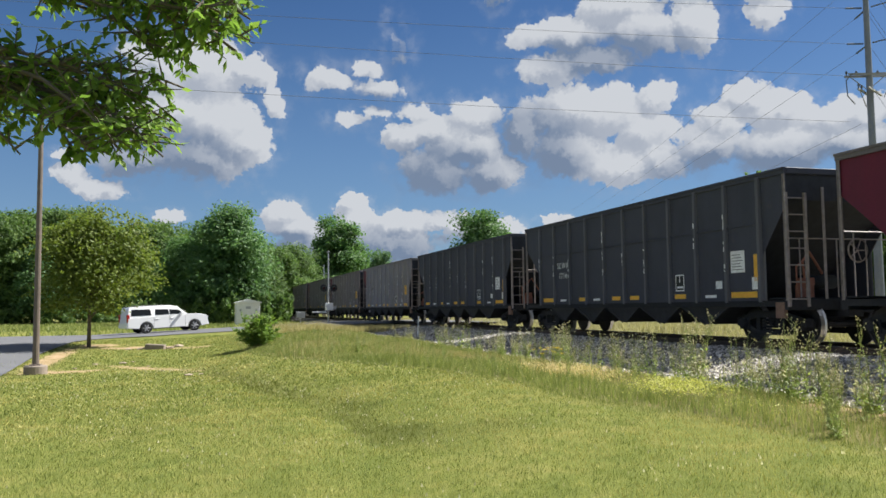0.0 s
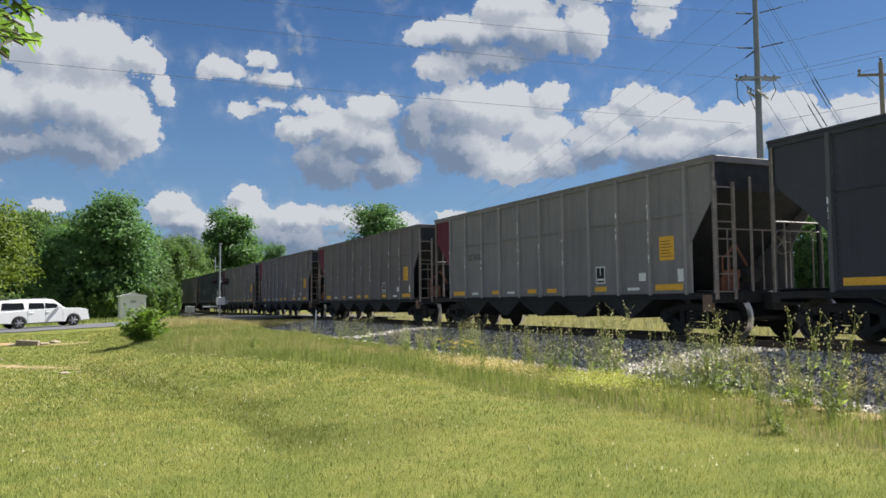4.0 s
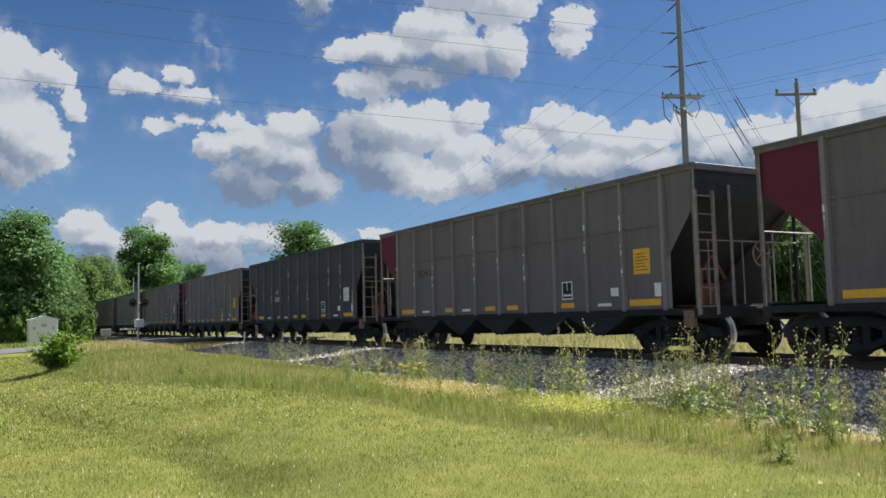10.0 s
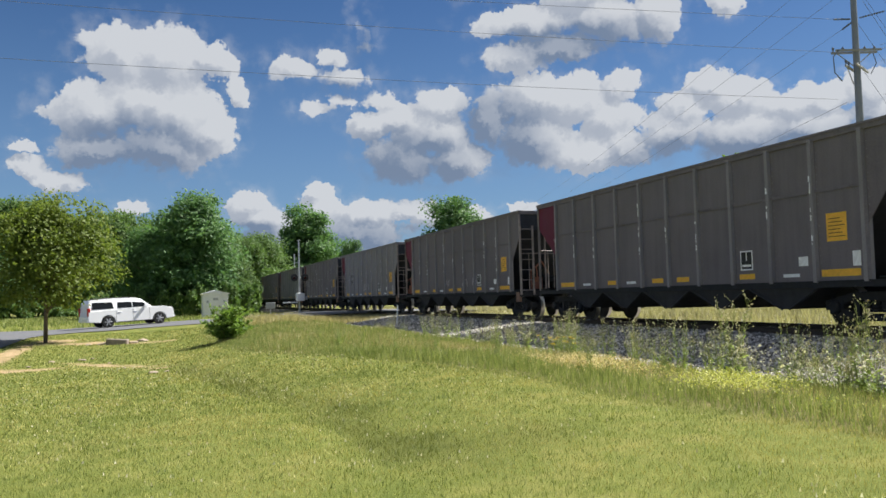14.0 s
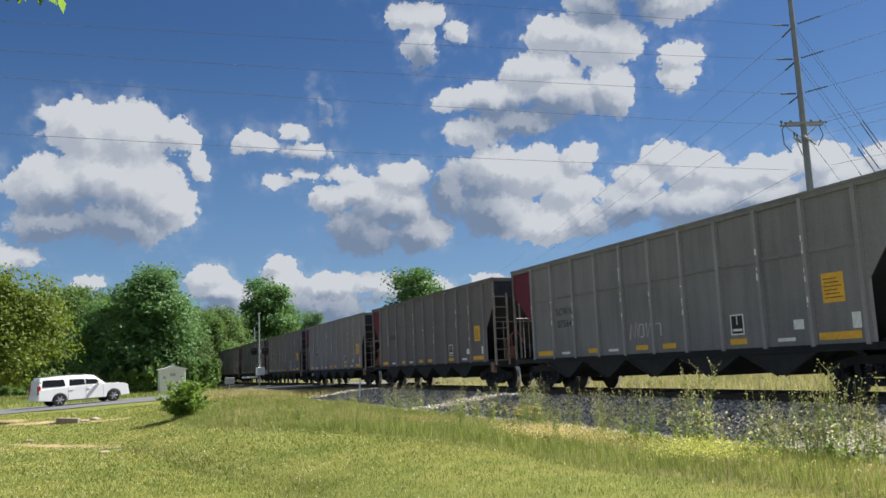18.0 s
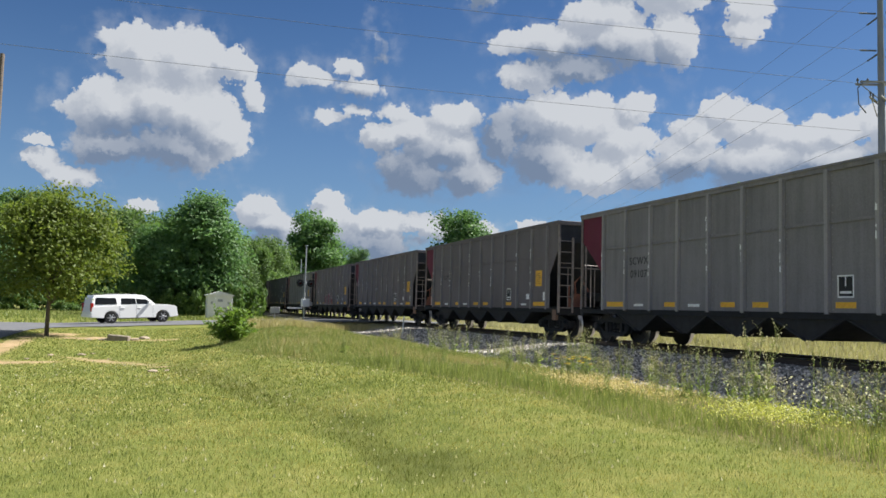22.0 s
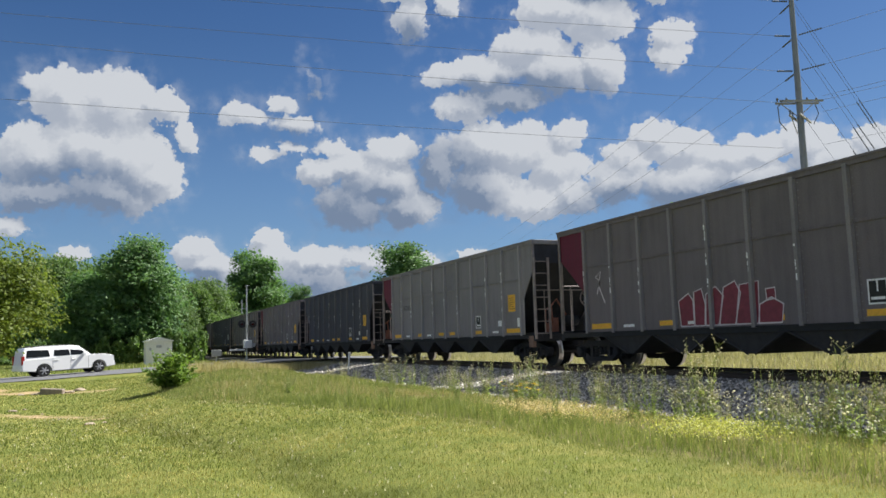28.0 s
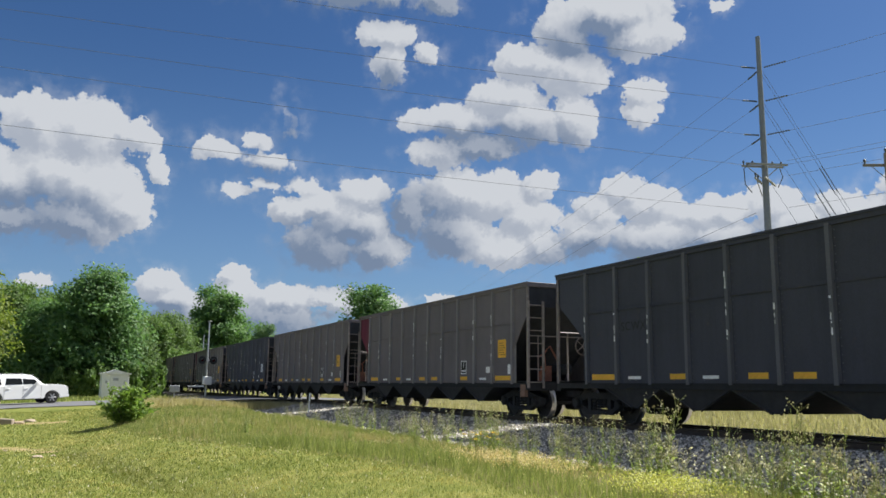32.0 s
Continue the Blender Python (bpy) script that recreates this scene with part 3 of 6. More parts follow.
STEEL = plain("weathered_steel_bars", (0.30, 0.255, 0.24), 0.6, 0.1, 9, 0.4)
WHEEL = plain("wheel_steel", (0.022, 0.021, 0.022), 0.6, 0.2, 9, 0.3)
TREAD = plain("polished_tread", (0.62, 0.6, 0.57), 0.38, 1.0, 16)
YELLOW = plain("yellow_reflector", (0.85, 0.46, 0.04), 0.55, 0, 14, 0.18)
WHITE = plain("white_stencil", (0.86, 0.86, 0.84), 0.7, 0, 12, 0.2)
BLACK_INK = plain("black_stencil", (0.02, 0.02, 0.02), 0.7, 0, 12, 0.3)
WORN_INK = plain("worn_stencil", (0.26, 0.26, 0.27), 0.7, 0, 12, 0.4)
PINK_RUST = plain("rusty_valve_paint", (0.30, 0.12, 0.08), 0.7, 0, 10, 0.4)

HALF, WIDE, TOP, SILL = 7.35, 1.55, 3.92, 0.98
POSTS = 11
P0, P1 = -6.45, 5.95     # first and last post along the car


def hopper_meshes(paint, end_paint, post_paint):
    me = {}
    me["side_wall"] = mesh_of("side_wall", prism(bmesh.new(), [(P0, SILL), (P1, SILL), (P1, TOP - 0.1), (P0, TOP - 0.1)], "x", -0.012, 0.012), paint)
    me["gusset"] = mesh_of("gusset", prism(bmesh.new(), [(0, TOP - 0.1), (0.0, 1.95), (-0.3, 2.46), (-0.55, 2.86), (-0.7, 3.1), (-0.7, TOP - 0.1)], "x", -0.012, 0.012), paint)
    me["red_gusset"] = mesh_of("gusset", prism(bmesh.new(), [(0, TOP - 0.1), (0.0, 1.95), (-0.3, 2.46), (-0.55, 2.86), (-0.7, 3.1), (-0.7, TOP - 0.1)], "x", -0.012, 0.012), end_paint)
    bm = bmesh.new()
    prism(bm, [(-0.13, 0.0), (-0.13, -0.012), (-0.06, -0.014), (-0.045, -0.10), (0.045, -0.10), (0.06, -0.014), (0.13, -0.012), (0.13, 0.0)], "z", SILL - 0.02, TOP - 0.1)
    for i in range(19):
        for q in (-0.1, 0.1):
            hexa(bm, q - 0.011, q + 0.011, -0.024, -0.012, SILL + 0.06 + i * 0.147, SILL + 0.082 + i * 0.147)
    me["side_post"] = mesh_of("side_post", swap_xy(bm), post_paint)
    bm = bmesh.new()
    hexa(bm, -0.03, 0.0, P0, P1, 2.74, 2.80)
    for i in range(84):
        y = P0 + 0.08 + i * 0.147
        hexa(bm, -0.04, -0.03, y - 0.012, y + 0.012, 2.757, 2.781)
    me["seam"] = mesh_of("lap_seam", bm, paint)
    bm = bmesh.new()
    hexa(bm, -0.05, 0.06, -HALF, HALF, TOP - 0.14, TOP)
    hexa(bm, -0.075, -0.05, -HALF, HALF, TOP - 0.05, TOP)
    me["top_chord"] = mesh_of("top_chord", bm, paint)
    me["end_chord"] = mesh_of("end_chord", block(-WIDE + 0.06, WIDE - 0.06, -0.06, 0.05, TOP - 0.14, TOP, 0.012), paint)
    me["end_sheet"] = mesh_of("end_sheet", prism(bmesh.new(), [(-7.3, TOP - 0.14), (-7.3, 3.2), (-4.3, SILL - 0.05), (-4.26, SILL), (-7.26, 3.23), (-7.26, TOP - 0.14)], "x", -WIDE + 0.075, WIDE - 0.075), DARK_END)
    bm = bmesh.new()
    hexa(bm, -0.07, 0.05, -HALF + 0.15, HALF - 0.15, SILL - 0.12, SILL)
    hexa(bm, -0.09, 0.05, -HALF + 0.15, HALF - 0.15, SILL - 0.012, SILL + 0.012)
    me["side_sill"] = mesh_of("side_sill", bm, UNDER)
    # a discharge pocket: four sloping sheets to a narrow door
    bm = bmesh.new()
    top = [(-WIDE + 0.05, -1.04, SILL - 0.1), (WIDE - 0.05, -1.04, SILL - 0.1), (WIDE - 0.05, 1.04, SILL - 0.1), (-WIDE + 0.05, 1.04, SILL - 0.1)]
    low = [(-WIDE + 0.14, -0.09, 0.42), (WIDE - 0.14, -0.09, 0.42), (WIDE - 0.14, 0.09, 0.42), (-WIDE + 0.14, 0.09, 0.42)]
    a, b = [bm.verts.new(p) for p in top], [bm.verts.new(p) for p in low]
    bm.faces.new(a[::-1]), bm.faces.new(b)
    for i in range(4):
        bm.faces.new((a[i], a[(i + 1) % 4], b[(i + 1) % 4], b[i]))
    for s in (-1, 1):
        tube(bm, [(-WIDE + 0.04, s * 1.04, SILL - 0.1), (-WIDE + 0.12, s * 0.1, 0.42)], 0.028, 5)
    me["pocket"] = mesh_of("discharge_pocket", bm, POCKET)
    me["centre_sill"] = mesh_of("centre_sill", block(-0.2, 0.2, -7.6, 7.6, 0.62, 0.98, 0.01), UNDER)
    me["end_sill"] = mesh_of("end_sill", block(-WIDE, WIDE, -0.09, 0.09, 0.78, 1.02, 0.012), UNDER)
    me["platform"] = mesh_of("end_platform", block(-WIDE + 0.02, WIDE - 0.02, -0.3, 0.3, 1.02, 1.05, 0.006), UNDER)
    return me


def swap_xy(bm):
    for v in bm.verts:
        v.co.x, v.co.y = v.co.y, v.co.x
    return bm


def ladder_mesh():
    bm = bmesh.new()
    for s in (-0.25, 0.25):
        hexa(bm, -0.03, 0.03, s - 0.03, s + 0.03, 0.85, 3.36)
    for i in range(7):
        z = 1.02 + i * 0.37
        tube(bm, [(0, -0.25, z), (0, 0.25, z)], 0.016, 5)
    return mesh_of("ladder", bm, STEEL)


def sideframe_mesh():
    """A cast truck side: a bowed top bar, a bowed bottom bar and two windows beside the spring nest."""
    bm = bmesh.new()
    top = [(-1.18, 0.40), (-1.18, 0.58), (-0.95, 0.64), (-0.45, 0.76), (0.45, 0.76), (0.95, 0.64), (1.18, 0.58), (1.18, 0.40), (0.98, 0.44), (0.5, 0.6), (-0.5, 0.6), (-0.98, 0.44)]
    prism(bm, top, "x", -0.09, 0.09)
    prism(bm, [(-0.98, 0.45), (-0.5, 0.2), (0.5, 0.2), (0.98, 0.45), (0.86, 0.5), (0.44, 0.3), (-0.44, 0.3), (-0.86, 0.5)], "x", -0.085, 0.085)
    for s in (-1, 1):
        hexa(bm, -0.075, 0.075, s * 0.42 - 0.07, s * 0.42 + 0.07, 0.28, 0.62)
        hexa(bm, -0.11, 0.1, s * 0.89 - 0.17, s * 0.89 + 0.17, 0.32, 0.6)
        cap = lathe(bmesh.new(), [(-0.2, 0.02), (-0.2, 0.1), (-0.17, 0.13), (-0.1, 0.14)], 12, "x")
        for f in cap.faces:
            bm.faces.new([bm.verts.new(v.co + Vector((0, s * 0.89, 0.457))) for v in f.verts])
        cap.free()
    for y in (-0.22, 0.0, 0.22):
        lathe_at(bm, (0, y, 0.29), 0.09, 0.3)
    return mesh_of("sideframe", bm, UNDER)


def lathe_at(bm, at, r, h):
    n, x, y, z = 10, *at
    for k in range(4):
        lo, hi = z + h * k / 4, z + h * (k + 0.7) / 4
        one = [bm.verts.new((x + r * math.cos(6.2832 * j / n), y + r * math.sin(6.2832 * j / n), lo)) for j in range(n)]
        two = [bm.verts.new((v.co.x, v.co.y, hi)) for v in one]
        bm.faces.new(one[::-1]), bm.faces.new(two)
        for j in range(n):
            bm.faces.new((one[j], one[(j + 1) % n], two[(j + 1) % n], two[j]))


def wheelset_mesh():
    bm = bmesh.new()
    lathe(bm, [(-1.05, 0.07), (-1.0, 0.08), (1.0, 0.08), (1.05, 0.07)], 12)
    for s in (-1, 1):
        n0 = len(bm.faces)
        lathe(bm, [(s * 0.69, 0.10), (s * 0.685, 0.40), (s * 0.685, 0.485), (s * 0.705, 0.485), (s * 0.725, 0.457), (s * 0.82, 0.45), (s * 0.825, 0.40), (s * 0.79, 0.38), (s * 0.76, 0.2), (s * 0.80, 0.16), (s * 0.80, 0.1)], 28)
        for f in list(bm.faces)[n0:]:
            r = math.hypot(f.calc_center_median().y, f.calc_center_median().z)
            if r > 0.44:
                f.material_index = 1
    return mesh_of("wheelset", bm, (WHEEL, TREAD))


LADDER, FRAME, WSET = ladder_mesh(), sideframe_mesh(), wheelset_mesh()
BOLSTER = mesh_of("bolster", block(-0.98, 0.98, -0.2, 0.2, 0.42, 0.7, 0.03), UNDER)
bm = bmesh.new()
hexa(bm, -0.07, 0.07, 0, 0.62, -0.07, 0.07)
prism(bm, [(-0.14, 0.5), (-0.16, 0.78), (-0.05, 0.86), (0.12, 0.8), (0.17, 0.62), (0.1, 0.5)], "z", -0.14, 0.14)
COUPLER = mesh_of("coupler", bevelled(bm, 0.012), UNDER)
bm = bmesh.new()
tube(bm, [(-0.45, 0.1, 0.85), (-0.45, 0.3, 0.62), (-0.4, 0.5, 0.45), (-0.3, 0.72, 0.42)], 0.025, 6)
HOSE = mesh_of("air_hose", bm, UNDER, True)
bm = bmesh.new()
lathe(bm, [(-0.012, 0.27), (0.012, 0.285), (0.02, 0.265), (0.0, 0.245), (-0.012, 0.25)], 20, "y")
bm.faces.ensure_lookup_table()
for f in [f for f in bm.faces if len(f.verts) > 6]:
    bm.faces.remove(f)
for j in range(5):
    t = j * 1.2566
    tube(bm, [(0, 0.02, 0), (0.255 * math.cos(t), 0, 0.255 * math.sin(t))], 0.014, 5)
BRAKE_WHEEL = mesh_of("brake_wheel", bm, STEEL)
bm = bmesh.new()
hexa(bm, -0.035, 0.035, -0.03, 0.03, 0.98, TOP - 0.14)
hexa(bm, -0.035, -0.02, -0.06, 0.03, 0.98, TOP - 0.14)
CORNER = mesh_of("corner_post", bm, STEEL)
CORNER_DARK = mesh_of("corner_post", block(-0.03, 0.03, -0.03, 0.03, 0.98, TOP - 0.14, 0.006), UNDER)
bm = bmesh.new()
tube(bm, [(-1.5, 0, 2.35), (1.5, 0, 2.35)], 0.016, 6)
for x in (-1.2, -0.2, 0.6, 1.3):
    tube(bm, [(x, 0, 1.05), (x, 0, 2.35)], 0.016, 5)
GRAB = mesh_of("hand_rail", bm, STEEL)
bm = bmesh.new()
lathe(bm, [(-0.55, 0.02), (-0.52, 0.17), (0.4, 0.17), (0.43, 0.02)], 14, "x")
bmesh.ops.translate(bm, verts=bm.verts, vec=(0.1, 0, 1.42))
AIR_TANK = mesh_of("air_tank", bm, UNDER, True)
bm = bmesh.new()
hexa(bm, -0.75, -0.45, -0.12, 0.14, 1.06, 1.34)
hexa(bm, -0.7, -0.5, -0.2, 0.1, 1.34, 1.5)
tube(bm, [(-0.6, 0, 1.5), (-0.62, 0.02, 1.9), (-0.4, 0.05, 2.1), (-0.1, 0, 1.6)], 0.03, 6)
tube(bm, [(-0.9, -0.1, 1.05), (-0.9, -0.1, 1.75), (-0.55, 0, 1.95)], 0.022, 6)
VALVE = mesh_of("brake_valve", bm, PINK_RUST)
bm = bmesh.new()
hexa(bm, -0.03, 0.03, -0.22, 0.22, 0.42, 0.46)
for s in (-0.2, 0.2):
    hexa(bm, -0.012, 0.012, s - 0.02, s + 0.02, 0.44, 0.98)
STEP = mesh_of("sill_step", bm, STEEL)
HITCH = mesh_of("step_box", block(-0.05, 0.05, -0.14, 0.14, 0.60, 0.95, 0.01), plain("rusty_plate", (0.20, 0.125, 0.09), 0.8, 0, 8, 0.3))


def plate_mesh(name, w, h, mat):
    return mesh_of(name, block(-0.004, 0.0, -w / 2, w / 2, -h / 2, h / 2), mat)


MARK_LONG = plate_mesh("reflector", 0.95, 0.14, YELLOW)
MARK = plate_mesh("reflector", 0.5, 0.12, YELLOW)
MARK_PALE = plate_mesh("data_stencil", 0.46, 0.07, WHITE)
LABEL = plate_mesh("label_plate", 0.32, 0.24, WHITE)
BOARD_WHITE = plate_mesh("placard", 0.52, 0.52, WHITE)
BOARD_YELLOW = plate_mesh("placard", 0.5, 0.55, YELLOW)
STRIPE = plate_mesh("reflector_strip", 0.13, 0.62, YELLOW)


def scuff_mesh(h, seed):
    """A reflective strip worn down to ragged scraps."""
    rnd, bm, z = random.Random(seed), bmesh.new(), -h / 2
    while z < h / 2:
        ln = rnd.uniform(0.04, 0.2)
        a, b = sorted((rnd.uniform(-0.026, 0.0), rnd.uniform(0.004, 0.028)))
        if rnd.random() < 0.72:
            prism(bm, [(a, z), (b, z + 0.3 * (b - a)), (b - rnd.uniform(0, 0.01), z + ln), (a, z + ln * rnd.uniform(0.8, 1))], "x", -0.004, 0.0)
        z += ln + rnd.uniform(0.0, 0.07)
    return mesh_of("reflector_strip", bm, WHITE)


SCUFFS = [scuff_mesh(h, 40 + i) for i, h in enumerate((0.5, 1.0, 0.75, 1.3, 0.6))]
GRAB_POST = mesh_of("grab_post", block(-0.028, 0.028, -0.02, 0.02, 1.02, 3.5, 0.004), STEEL)
bm = bmesh.new()
for z0, z1, y0, y1 in ((-0.22, -0.19, -0.2, 0.2), (0.19, 0.22, -0.2, 0.2), (-0.19, 0.19, -0.2, -0.17), (-0.19, 0.19, 0.17, 0.2), (0.0, 0.19, -0.015, 0.015), (-0.14, -0.09, -0.14, 0.14)):
    hexa(bm, -0.004, 0, y0, y1, z0, z1)
CONSOL = mesh_of("data_panel", bm, WHITE)
PANEL_FIELD = mesh_of("panel_field", block(-0.0025, 0.0, -0.168, 0.168, -0.188, 0.188), BLACK_INK)
BOARD_BAR = mesh_of("text_bar", block(-0.007, -0.004, -0.2, 0.2, -0.007, 0.007), BLACK_INK)


def lettering(text, size, mat, name="lettering"):
    cu = bpy.data.curves.new(name, "FONT")
    cu.body, cu.size, cu.extrude, cu.align_x = text, size, 0.0015, "CENTER"
    cu.space_character = 1.12
    ob = bpy.data.objects.new(name, cu)
    me = bpy.data.meshes.new_from_object(ob)
    bpy.data.objects.remove(ob)
    me.materials.append(mat)
    return me


# lettering stands on the near side, upright: its right is -y, its front is -x
ON_SIDE = Matrix(((0, 0, -1, 0), (-1, 0, 0, 0), (0, 1, 0, 0), (0, 0, 0, 1)))


def hopper_car(kind, red, board, label):
    paint = {"brown": CAR_BROWN, "grey": CAR_GREY, "black": CAR_BLACK}[kind]
    me = hopper_meshes(paint, CAR_RED, {"brown": POST_BROWN, "grey": POST_GREY, "black": POST_BLACK}[kind])
    car = thing("hopper_car", label, "railway wagon", "coal hopper cars of the train")
    span = (P1 - P0) / (POSTS - 1)
    for s in (-1, 1):
        part("side_wall", me["side_wall"], None, car, at=pose(s * (WIDE - 0.05), 0, 0))
        if s < 0:
            part("lap_seam", me["seam"], None, car, at=pose(-WIDE + 0.04, 0, 0))
        part("top_chord", me["top_chord"], None, car, at=pose(s * (WIDE - 0.04), 0, 0, 0, 0, 90 - s * -90))
        part("side_sill", me["side_sill"], None, car, at=pose(s * (WIDE - 0.07), 0, 0, 0, 0, 90 - s * -90))
        far = part("end_panel", me["red_gusset"] if red else me["gusset"], None, car, "faded red end panel" if red else "", at=pose(s * (WIDE - 0.05), HALF, 0))
        far.matrix_basis = pose(s * (WIDE - 0.05), P1, 0, 0, 0, 180) @ Matrix.Diagonal((1, 1.95, 1, 1))
        part("end_panel", me["gusset"], None, car, at=pose(s * (WIDE - 0.05), P0, 0) @ Matrix.Diagonal((1, 1.26, 1, 1)))
        for i in range(POSTS):
            part("side_post", me["side_post"], None, car, at=pose(s * (WIDE - 0.06), P0 + i * span, 0, 0, 0, 0 if s < 0 else 180))
            if s < 0 and 0 < i and (i * 7 + POSTS) % 4:
                tagged(part("reflector_strip", SCUFFS[i * 3 % 5], None, car, at=pose(-WIDE - 0.042, P0 + i * span + 0.02, 2.2 + 0.16 * ((i * 5) % 4))), "white worn reflective strip", kind="stuff")
        for e in (-1, 1):
            part("corner_post", CORNER if s < 0 else CORNER_DARK, None, car, at=pose(s * (WIDE - 0.03), e * (HALF - 0.05), 0))
    for e in (-1, 1):
        flip = pose(0, 0, 0, 0, 0, 0 if e < 0 else 180)
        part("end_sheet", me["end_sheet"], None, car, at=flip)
        part("end_chord", me["end_chord"], None, car, at=pose(0, e * (HALF - 0.05), 0))
        part("end_sill", me["end_sill"], None, car, at=pose(0, e * (HALF - 0.09), 0))
        part("end_platform", me["platform"], None, car, at=pose(0, e * (HALF - 0.35), 0))
        part("hand_rail", GRAB, None, car, at=pose(0, e * (HALF - 0.02), 0))
        part("coupler", COUPLER, None, car, at=pose(0, e * 7.36, 0.86) @ flip @ pose(0, 0, 0, 0, 0, 180))
        part("air_hose", HOSE, None, car, at=pose(0, e * 7.4, 0) @ flip @ pose(0, 0, 0, 0, 0, 180))
        truck = part("truck", BOLSTER, None, car, at=pose(0, e * 6.12, 0))
        for s in (-1, 1):
            part("sideframe", FRAME, None, truck, at=pose(s * 1.0, 0, 0, 0, 0, 0 if s < 0 else 180))
        for a in (-0.89, 0.89):
            part("wheelset", WSET, None, truck, at=pose(0, a, 0.457))
        # ladders at the near right corner and the opposite one
        part("ladder", LADDER, None, car, at=pose(e * (WIDE - 0.26), e * (HALF + 0.01), 0, 0, 0, 90))
        part("grab_post", GRAB_POST, None, car, at=pose(e * (WIDE - 1.0), e * (HALF + 0.01), 0))
        part("sill_step", HITCH, None, car, at=pose(e * (WIDE - 0.03), e * (HALF - 0.28), 0))
    part("centre_sill", me["centre_sill"], None, car)
    part("brake_wheel", BRAKE_WHEEL, None, car, at=pose(0.35, -HALF - 0.02, 2.1))
    part("air_tank", AIR_TANK, None, car, at=pose(0, -6.4, 0))
    part("brake_valve", VALVE, None, car, at=pose(0, -6.75, 0))
    for i in range(5):
        part("discharge_pocket", me["pocket"], None, car, at=pose(0, -4.2 + i * 2.1, 0))
    # markings of the near side
    x = -WIDE + 0.036
    for y, mesh in ((5.3, MARK_LONG), (2.6, MARK), (0.32, MARK), (-0.78, MARK), (-3.15, MARK), (-5.8, MARK_LONG)):
        part("reflector", mesh, None, car, "yellow reflective strip", at=pose(x, y, SILL + 0.16))
    for y in (4.09, -4.5, 1.6):
        part("data_stencil", MARK_PALE, None, car, at=pose(x, y, SILL + 0.14))
    panel = part("data_panel", CONSOL, None, car, "white outlined black data panel", at=pose(x, -3.15, SILL + 0.52))
    part("panel_field", PANEL_FIELD, None, panel, "black panel ground")
    part("label_plate", LABEL, None, car, at=pose(x, -4.85, SILL + 0.42) @ Matrix.Diagonal((1, 0.8, 0.8, 1)))
    part("label_plate", LABEL, None, car, at=pose(x, -6.2, SILL + 0.42) @ Matrix.Diagonal((1, 0.6, 1.2, 1)))
    if board == "yellow":
        pl = part("placard", BOARD_YELLOW, None, car, "yellow placard with lines of small print", at=pose(x, -5.75, SILL + 1.05))
    else:
        pl = part("placard", BOARD_WHITE, None, car, "white placard with lines of small print", at=pose(x, -5.6, SILL + 0.95))
        part("reflector_strip", STRIPE, None, car, at=pose(x, -6.25, SILL + 0.78))
    for i in range(6):
        part("text_bar", BOARD_BAR, None, pl, at=pose(0, 0.025 * (i % 3), -0.185 + i * 0.07) @ Matrix.Diagonal((1, 1 - 0.125 * (i % 3), 1, 1)))
    return car


PITCH, FIRST = 16.2, -1.39
# car, paint, faded red end, placard, lettering, ink
CARS = [(0, "brown", 1, "yellow", "", ""), (1, "brown", 1, "yellow", "", ""), (2, "black", 0, "white", "SCWX|1714", "w"), (3, "black", 0, "white", "", ""),
        (4, "grey", 1, "yellow", "SCWX", "b"), (5, "brown", 1, "yellow", "", ""), (6, "brown", 1, "yellow", "BLWX|9187", "b"), (7, "brown", 1, "yellow", "SCWX", "b"),
        (8, "black", 0, "white", "LX|0078", "w"), (9, "brown", 1, "yellow", "", ""), (10, "brown", 1, "yellow", "", ""), (11, "grey", 1, "yellow", "SCWX|07564", "b"),
        (12, "brown", 1, "yellow", "SCWX", "b"), (13, "grey", 1, "yellow", "SCWX|09107", "b"), (14, "brown", 1, "yellow", "SCWX", "b"), (15, "brown", 1, "yellow", "", ""),
        (16, "brown", 1, "yellow", "", ""), (17, "grey", 1, "yellow", "SCWX", "b"), (18, "black", 0, "yellow", "SCWX", "b"), (19, "brown", 1, "yellow", "", ""),
        (20, "brown", 0, "yellow", "", ""), (21, "black", 0, "white", "", ""), (22, "brown", 1, "yellow", "", ""), (23, "brown", 1, "yellow", "", ""),
        (24, "brown", 0, "yellow", "", ""), (25, "black", 0, "white", "", ""), (26, "brown", 1, "yellow", "", ""), (27, "brown", 0, "yellow", "", ""), (28, "brown", 1, "yellow", "", "")]


def run(t):
    """How far the train has come at t seconds."""
    u = (t - 16) / 16
    return 8.355 * t - (0.623 + 0.432 * u - 1.927 * u**2 - 0.442 * u**3 + 0.429 * u**4)


def car_pose(n, s):
    """Car n, when the train has come s metres; boundary n lies at its far end."""
    return pose(TRACK, FIRST + PITCH * (n - 0.5) - s, RAIL)


WORDS = {"brown": "grimy brown", "grey": "dusty grey", "black": "sooty black"}
models, train = {}, []
for n, paint, red, board, text, ink in CARS:
    key = (paint, red, board)
    label = f"{WORDS[paint]} steel coal hopper car" + (" with red end panel" if red else " with white stencils") + " on rails"
    if key not in models:
        models[key] = car = hopper_car(paint, red, board, label)
        car.matrix_basis = car_pose(n, run(0))
    else:
        car = copy_thing(models[key], car_pose(n, run(0)))
    train.append((n, car))


